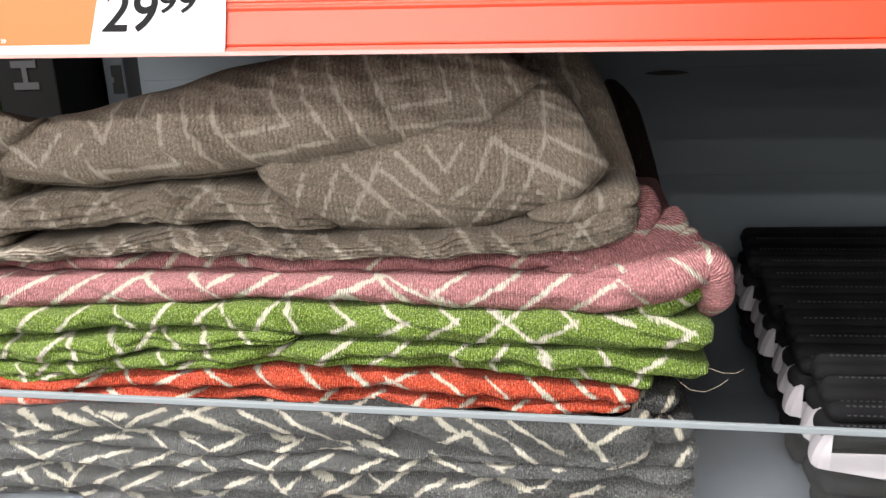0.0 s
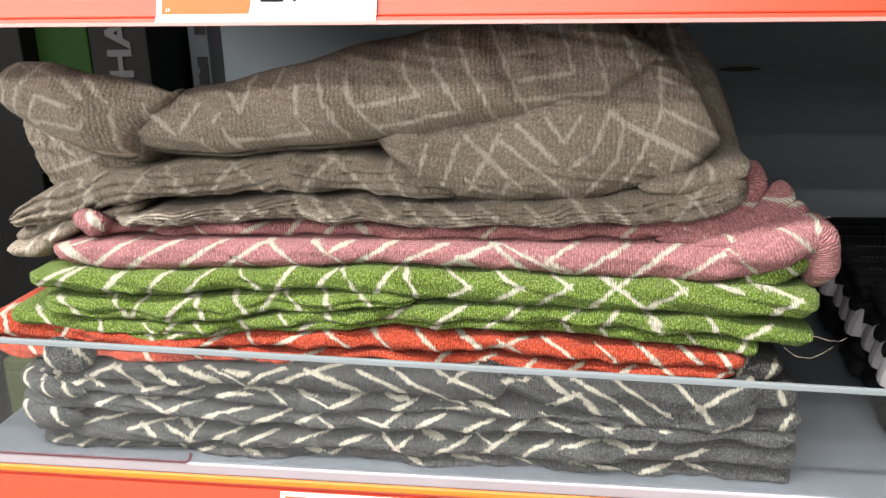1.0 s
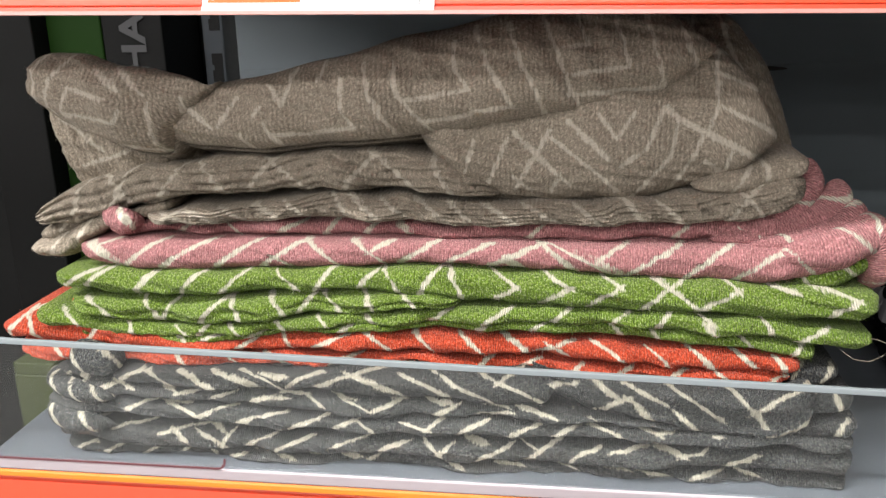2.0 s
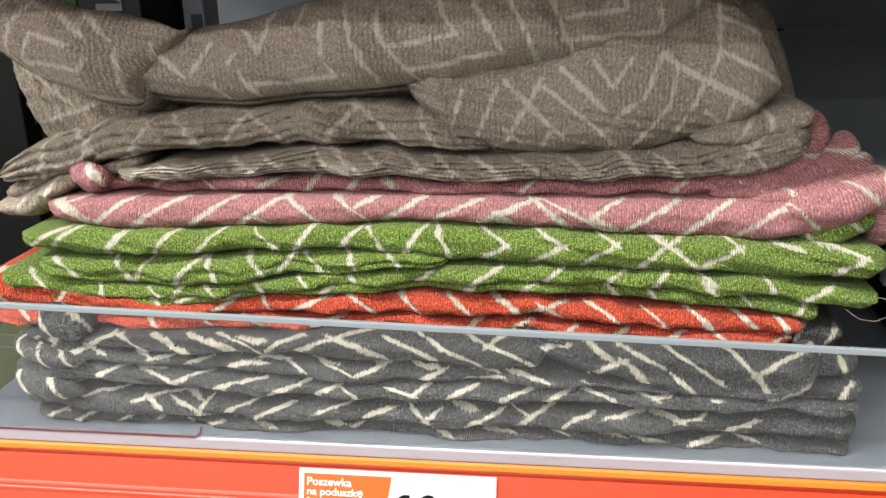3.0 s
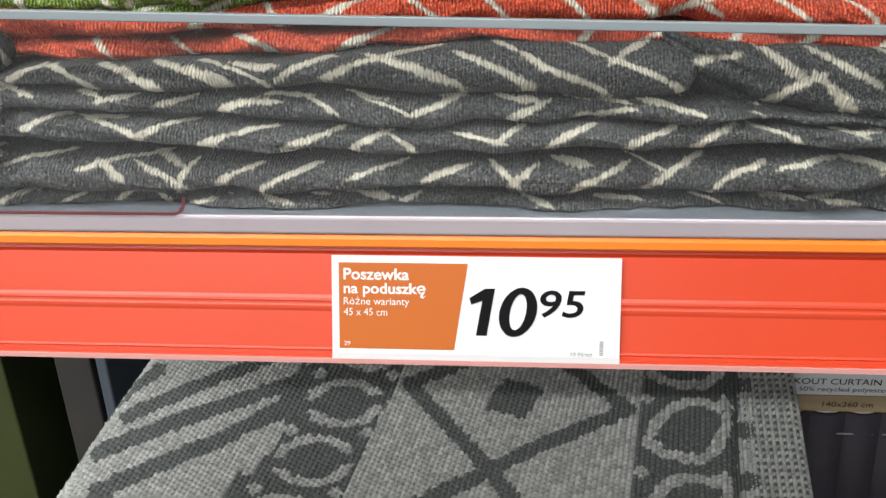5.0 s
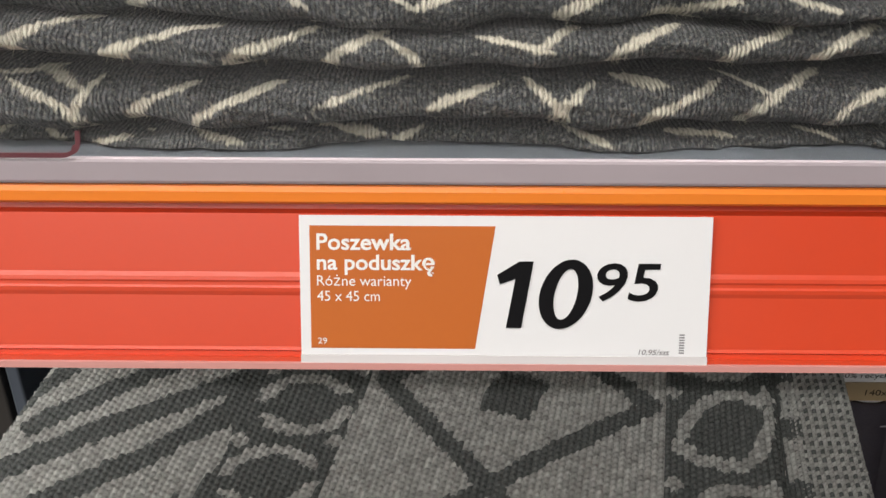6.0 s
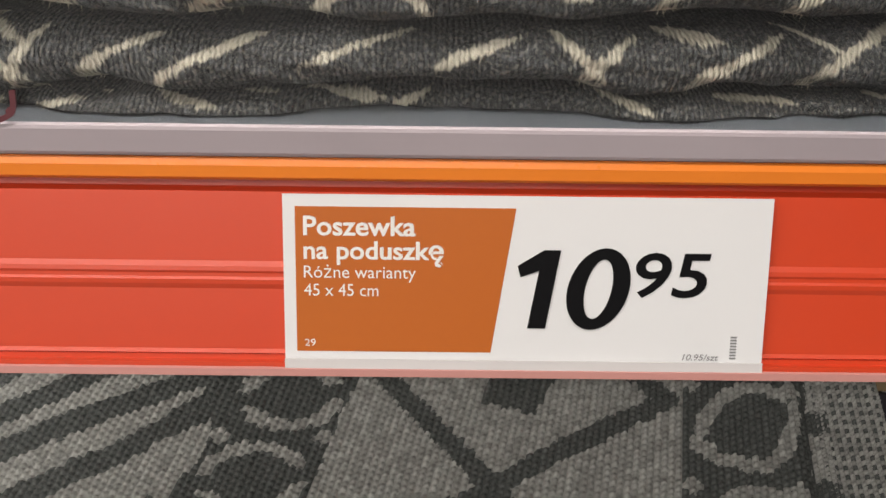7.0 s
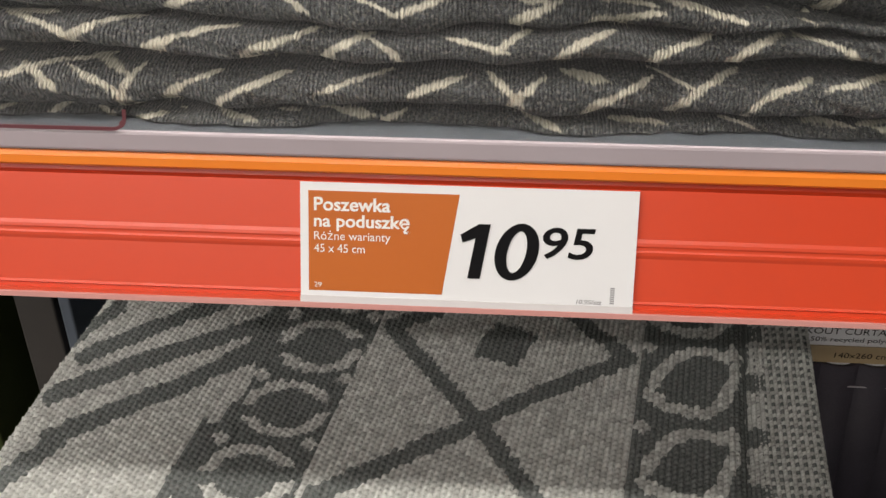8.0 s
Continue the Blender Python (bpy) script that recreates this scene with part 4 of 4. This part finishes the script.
fold("drape", BEIGE, taupe_b, [(-228, 190.3, 215.5), (-216, 160.8, 213.9), (-205, 146.4, 207.3), (-185, 146.6, 199.6), (-164, 146.7, 195.8), (-130, 148.9, 190.3)], -0.022, (),
     [(-215, 200, -190, 180), (-200, 170, -160, 182)], crumple=1.4, seed=67, nose=0.6, depth=0.08, end=0.6)
fold("drape", BEIGE, taupe_b, [(120, 170, 252), (150, 165, 256), (175, 160, 250), (195, 158, 232), (210, 160, 190)], -0.004, zigzag(125, 205, 22, 30, 9), crumple=1.4, seed=69, nose=0.6, depth=0.12, end=0.8)
shawl = thing("hanging_cloth", "dark maroon cloth hanging against the back panel", "cloth", (0.24, 0.30, DECK))
sweep("cloth", MAROON, shawl, [(212, 310, 190), (222, 305, 160), (236, 300, 110), (246, 298, 70), (250, 295, 20), (250, 295, 2)], [12, 17, 18, 18, 18, 16], flat=0.8, seed=13, lines=0.04, rough=3)

# ---------------- row of black folded textiles ----------------
def black_pack():
    t = thing("folded_textile", "black folded stitched textile with a white paper band", "folded textile", (0.30, -0.045, DECK), "row of black folded textiles")
    rnd = random.Random(5)

    def slab(y0, y1, z0, z1, stitched):
        x0 = 0.300 + rnd.uniform(-0.002, 0.004)
        r = (z1 - z0) / 2
        bm = box(x0, 0.62, y0, y1, z0, z1, min(0.49 * (z1 - z0), 0.0070), 5)
        for v in bm.verts:
            v.co.z += 0.0007 * math.sin(v.co.x * 70 + z0 * 900)
        part("folded_layer", bm, BLACK_CLOTH, t, smooth=True)
        if stitched:
            for along, lift in ((0.0004, 0.55), (0.0030, 0.93)):
                seam = bmesh.new()
                for j in range(100):
                    dot = bmesh.ops.create_cube(seam, size=1.0)["verts"]
                    bmesh.ops.scale(seam, vec=(0.0016, 0.0010, 0.0006), verts=dot)
                    bmesh.ops.translate(seam, vec=(x0 + 0.009 + j * 0.0031, y0 + along, z0 + 2 * r * lift), verts=dot)
                part("stitching", seam, LETTER, t, "grey dotted stitching")

    for k in range(4):
        z0 = DECK + 0.0006 + k * 0.0146
        slab(-0.056 + rnd.uniform(-0.001, 0.002), -0.031, z0, z0 + 0.0150, k == 3)
    for k in range(3):
        slab(-0.054 + 0.0070 * k, -0.031, DECK + 0.0588 + 0.0046 * k, DECK + 0.0588 + 0.0046 * (k + 1) + 0.0055, True)
    band = bmesh.new()
    turn = [(-0.040, 0.2985), (-0.046, 0.2970), (-0.053, 0.2966), (-0.0572, 0.2985), (-0.0592, 0.3040), (-0.0594, 0.3300), (-0.0594, 0.6190)]
    rows = []
    for f, z in ((0.0, 1.298), (0.33, 1.304), (0.66, 1.310), (1.0, 1.317)):
        rows.append([band.verts.new((x + 0.006 * f * f * (k < 4), y, z - 0.004 * (k > 4) * (1 - f) - 0.009 * (k > 3) * f)) for k, (y, x) in enumerate(turn)])
    for lo, hi in zip(rows, rows[1:]):
        for k in range(len(turn) - 1):
            band.faces.new((lo[k], lo[k + 1], hi[k + 1], hi[k]))
    paper = part("paper_band", band, BAND, t, "white printed paper band")
    paper.modifiers.new("thick", "SOLIDIFY").thickness = 0.0006
    return t


pack = black_pack()
for k in range(1, 11):
    copy_thing(pack, pose(0.30 + 0.0025 * math.sin(k * 2.1) + 0.0012 * k, -0.045 + 0.0268 * k, DECK, 0, 0, 0.5 * math.sin(k * 1.3)))

# ---------------- folded rug on the lower shelf ----------------
def rug_pattern(x, y):
    """1 where the rug is woven dark; x and y in millimetres on the shelf plan."""
    def seg(list4, w):
        return segment_distance(x, y, list4) < w / 2
    def ell(cx, cy, rx, ry, tilt=0.0):
        c, s = math.cos(tilt), math.sin(tilt)
        u, v = (x - cx) * c + (y - cy) * s, (y - cy) * c - (x - cx) * s
        return np.hypot(u / rx, v / ry)
    dark = seg([(-46, 80, 4, 22), (4, 22, 85, 65), (85, 65, 30, 116), (-46, 80, 30, 116), (4, 22, 36, -20), (4, 22, -74, -20), (36, -20, 70, -64), (-74, -20, -40, -80)], 9)
    u, v = (x - 18) * 0.93 + (y - 70) * 0.36, (y - 70) * 0.93 - (x - 18) * 0.36
    dark |= (np.abs(u) / 20 + np.abs(v) / 16) < 1
    dark |= seg([(-212, 50, -138, 96), (-222, 27, -110, 82), (-214, 4, -150, 38), (-150, 38, -116, 64), (-232, -22, -210, 2), (-226, 60, -205, 84)], 11)
    lo, hi = -142 + 0.275 * y, -77 + 0.285 * y
    band = (x > lo) & (x < hi)
    dark |= band
    r_lo, r_hi = 78 + 0.21 * y, 138 + 0.17 * y
    rband = (x > r_lo) & (x < r_hi)
    dark |= rband
    for k in range(-2, 5):
        for cx, cy, inside, tilt in ((-108 + 11.5 * k + 0.5, 5 + 39.5 * k - 18, band, 0.0), (106 + 8.5 * k, 5 + 48.0 * k, rband, 0.45)):
            if inside is band:
                ring = ell(cx, cy, 22.5, 16.0, tilt)
                arcs = (ring > 0.74) & (ring < 1.06) & (np.abs((y - cy) - 0.12 * (x - cx)) > 3.5)
            else:
                bend = ((-19, -4), (-12, 6), (-5, 13), (4, 18), (14, 18), (27, 14)), ((-21, -10), (-14, -15), (-4, -18), (8, -18), (16, -12), (21, -3), (27, 8))
                arcs = seg([(cx + p[0], cy + p[1], cx + q[0], cy + q[1]) for line in bend for p, q in zip(line, line[1:])], 6.5)
            dark &= ~(arcs & inside)
            for side in (-1, 1):
                ex, ey = cx + side * 23 + 5, cy + 19.5
                dark &= ~((np.abs(x - ex) / 5 + np.abs(y - ey) / 4.5 < 1) & inside)
    # a pale wedge beside the rings, and blocks along the turned edge
    for k in range(-1, 3):
        wx, wy = x + 143 - 22 * k, y - 35 - 79 * k
        dark &= ~((wy < 3 + 0.62 * wx) & (wy > -2.3 * wx) & (wy > -23 + 1.65 * (wx - 10)) & (wx > 0) & (wx < 25))
    dark |= (x > r_hi) & (((y + 6) % 31) < 10)
    return dark


def rug():
    t = thing("rug", "grey and off-white knitted rug with diamonds, folded on a shelf", "rug", (-0.03, 0.1, 0.93))
    m, nt, b = nodes_of("knitted_rug")
    a = nt.nodes.new("ShaderNodeAttribute")
    a.attribute_name = "pat"
    c = nt.nodes.new("ShaderNodeAttribute")
    c.attribute_name = "cloth"
    var = noise_at(nt, c.outputs["Vector"], 420, 3, 0.7)
    wide = noise_at(nt, c.outputs["Vector"], 25, 3)
    light = ramp(nt, var, ((0.25, (0.52, 0.545, 0.51)), (0.65, (0.80, 0.82, 0.78))))
    light = mix(nt, calc(nt, "MULTIPLY", wide, 0.25), light, (0.82, 0.83, 0.78))
    split = nt.nodes.new("ShaderNodeSeparateXYZ")
    nt.links.new(c.outputs["Vector"], split.inputs[0])
    stitch = ramp(nt, calc(nt, "SUBTRACT", split.outputs["Z"], 0.45), ((0.15, (0.62, 0.62, 0.62)), (0.85, (1, 1, 1))))
    light = mix(nt, 1.0, light, stitch, "MULTIPLY")
    dk = ramp(nt, var, ((0.25, (0.085, 0.095, 0.09)), (0.7, (0.25, 0.27, 0.26))))
    fac = nt.nodes.new("ShaderNodeMapRange")
    fac.inputs["From Min"].default_value, fac.inputs["From Max"].default_value = 0.35, 0.65
    nt.links.new(a.outputs["Fac"], fac.inputs["Value"])
    nt.links.new(mix(nt, fac.outputs[0], light, dk), b.inputs["Base Color"])
    b.inputs["Roughness"].default_value = 0.95
    b.inputs["Specular IOR Level"].default_value = 0.1
    bump(nt, b, noise_at(nt, c.outputs["Vector"], 1500, 3, 0.7), 0.8, 0.0006)

    def surface(name, x0, x1, y0, y1, px, py, skew, drop, dotted=False, label=""):
        sub = 4
        nx, ny = int((x1 - x0) / px) * sub + 1, int((y1 - y0) / py) * sub + 1
        i, j = np.meshgrid(np.arange(nx), np.arange(ny))
        col, row = i // sub, j // sub
        xr, y = x0 + i / sub * px, y0 + j / sub * py
        s = skew(xr)
        X = xr + s * y
        cxr, cy = x0 + (col + 0.5) * px, y0 + (row + 0.5 + 0.5 * (col % 2)) * py
        cX = cxr + skew(cxr) * cy
        if dotted:
            dark = (col % 2 == 0) & (row % 2 == 0)
        else:
            rnd = np.random.RandomState(4).uniform(-1, 1, (2, row.max() + 1, col.max() + 1))
            dark = rug_pattern((0.5 * cX + 0.5 * X) * 1000 + 0.7 * rnd[0][row, col], (0.5 * cy + 0.5 * y) * 1000 + 0.9 * rnd[1][row, col])
        fx, fy = (i % sub) / sub, ((j / sub + 0.5 * (col % 2)) % 1.0)
        rise = np.random.RandomState(9).uniform(0.6, 1.3, (row.max() + 1, col.max() + 1))[row, col]
        knob = 0.0019 * rise * (np.sin(np.pi * (fx + 0.12)) ** 2) * (0.25 + np.sin(np.pi * fy) ** 2)
        Z = 1.073 + (y - 0.023) * 0.32 + knob + drop(X, y) + 0.0012 * np.sin(X * 31 + y * 17) + 0.0008 * np.sin(y * 60 - X * 22)
        me = grid_mesh(name, X, y - knob * 0.3, Z, (X, y, rise), dark.astype(float), 0 if dotted else 9000, 77)
        return mesh_part(name, me, m, t, label, smooth=True)

    def edge_drop(X, y):
        left = np.clip((-0.240 + 0.24 * y + 0.012 - X) / 0.012, 0, 1)
        right = np.clip((X - (0.137 + 0.14 * y) + 0.008) / 0.008, 0, 1)
        front = np.clip((-0.095 - y) / 0.02, 0, 1)
        return -0.012 * (1 - np.sqrt(1 - 0.98 * left ** 2)) - 0.007 * right ** 2 - 0.02 * front ** 2

    surface("top_face", -0.244, 0.138, -0.115, 0.33, 0.0031, 0.0027, lambda v: 0.25 - 0.10 * np.clip((v - 0.02) / 0.12, 0, 1), edge_drop, label="diamond patterned knitted face")
    surface("lower_fold", 0.128, 0.152, -0.115, 0.33, 0.0024, 0.0021, lambda v: 0.13 + 0 * v, lambda X, y: -0.009 + 0 * X)
    surface("bound_edge", 0.146, 0.1800, -0.115, 0.33, 0.0021, 0.0021, lambda v: 0.10 + 0 * v, lambda X, y: -0.0095 - 0.6 * np.clip(X - 0.174 - 0.10 * y, 0, 1), True, label="dotted woven edge strip")
    side = plain("rug_side", (0.28, 0.28, 0.27), 0.95, vary=0.3, scale=120, grain=0.8, depth=0.002)
    for k in range(7):
        z = 0.0045 + k * 0.0165
        prof = []
        for f in range(9):
            an = math.pi * (0.5 + f / 8)
            prof.append((-0.098 + 0.0075 * math.cos(an) + 0.004 * (k % 2), -0.0085 - z + 0.0078 * math.sin(an)))
        prof += [(0.36, -0.0163 - z), (0.36, -0.0007 - z)]
        prof = [(y, max(0.931, 1.073 + (y - 0.023) * 0.32 + dz)) for y, dz in prof]
        bm = extrude_x(prof, -0.228 + 0.004 * (k % 3), 0.118 + 0.006 * (k % 2))
        for v in bm.verts:
            v.co.x += 0.2 * v.co.y
        part("rug_layer", bm, side, t)
    return t


rug()

# ---------------- curtain pack beside the rug ----------------
curtain = thing("curtain_pack", "dark purple-grey blackout curtain pack with a printed card", "curtain pack", (0.3, 0.1, 0.93))
part("card", box(0.178, 0.305, 0.120, 0.1212, 1.036, 1.097, 0.0003), PAPER, curtain, "white printed card")
part("card_band", box(0.1775, 0.3055, 0.1188, 0.1198, 1.0507, 1.0625), GOLD_CARD, curtain, "dull gold card band")
face_plane = pose(0, 0.1197, 0, 90, 0, 0)
word("printed_line", "BLACKOUT CURTAIN", INK, curtain, face_plane, 0.1790, 1.0710, 0.0042, 0.0725, 0.0)
word("printed_line", "50% recycled polyester", INK, curtain, face_plane, 0.2010, 1.0657, 0.0031, 0.0560, 0.0)
gold_plane = pose(0, 0.1186, 0, 90, 0, 0)
word("printed_line", "140x260 cm", INK, curtain, gold_plane, 0.2170, 1.0547, 0.0037, 0.0320, 0.0)
me_bm = bmesh.new()
nxc = 120
top_row, low_row = [], []
for k in range(nxc + 1):
    cx = 0.180 + 0.14 * k / nxc
    cy = 0.123 - 0.006 * abs(math.sin((cx - 0.165) * 140)) ** 0.6
    top_row.append(me_bm.verts.new((cx, cy, 1.0505)))
    low_row.append(me_bm.verts.new((cx + 0.002, cy - 0.012, 0.932)))
for k in range(nxc):
    me_bm.faces.new((top_row[k], top_row[k + 1], low_row[k + 1], low_row[k]))
pleat = part("curtain", me_bm, CURTAIN, curtain, "dark purple-grey pleated curtain", smooth=True)
pleat.modifiers.new("thick", "SOLIDIFY").thickness = 0.004
part("pack_body", box(0.200, 0.56, 0.128, 0.36, 0.931, 1.092, 0.006), CURTAIN, curtain)
for hx in (0.226, 0.256):
    part("hook", box(hx, hx + 0.024, 0.1125, 0.1135, 1.0370, 1.0378, 0.0003), BAND, curtain, "clear plastic hook")

# ---------------- goods in the next bay ----------------
low2 = thing("shelf_deck", "dark steel shelf of the next bay under cartons", "shelf", (-0.7, 0.1, 0.80), "shelves of the unit")
part("deck", box(-1.27, X0 - 0.014, -0.14, BACK - 0.001, 0.77, 0.80, 0.0025), BOX_BLACK, low2, "dark steel deck")
setting("back_panel_west", box(-1.27, X0 - 0.014, BACK, BACK + 0.012, 0.0, 2.2), BOX_BLACK, "dark back panel of the next bay", "back panel")


def carton(label, x0, x1, y0, y1, z1, material, z0=0.8005):
    t = thing("carton", label, "carton", ((x0 + x1) / 2, (y0 + y1) / 2, z0), "cartons in the next bay")
    part("box_body", box(x0, x1, y0, y1, z0, z1 - 0.012, 0.0015), material, t)
    part("lid", box(x0 + 0.0004, x1 - 0.0004, y0 + 0.0004, y1 - 0.0004, z1 - 0.0118, z1, 0.0012), material, t)
    return t


tall = carton("tall black carton with a green side and grey lettering", -0.352, -0.292, 0.300, 0.385, 1.62, BOX_BLACK)
part("green_side", box(-0.408, -0.353, 0.300, 0.385, 0.8005, 1.62, 0.0015), SHADED_GREEN, tall, "green printed side, its colour darkened for the deep bay's shade")
word("lettering", "HA", LETTER, tall, pose(-0.310, 0.2990, 1.456, 90, -90, 0), 0, 0, 0.024, 0.058, 0.03)
carton("dark grey carton standing in the next bay", -0.47, -0.411, 0.28, 0.385, 1.60, BOX_BLACK)
carton("olive green carton standing upright", -0.428, -0.386, 0.195, 0.285, 1.20, OLIVE)
carton("brown-grey carton standing upright", -0.346, -0.316, 0.20, 0.290, 1.17, BOX_GREY)
carton("narrow blue-grey carton standing upright", -0.312, -0.303, 0.20, 0.290, 1.17, BLUE_GREY)
cream = carton("cream carton with a red size sticker", -0.36, -0.2845, 0.0, 0.012, 1.160, BOX_CREAM)
part("size_sticker", box(-0.345, -0.3030, -0.0006, -0.0001, 1.05, 1.1118), RED_STICKER, cream, "red size sticker")
word("printed_line", "0 cm", WHITE_INK, cream, pose(-0.3055, -0.0008, 1.088, 90, -90, 0), 0, 0, 0.007, 0.022, 0.02)
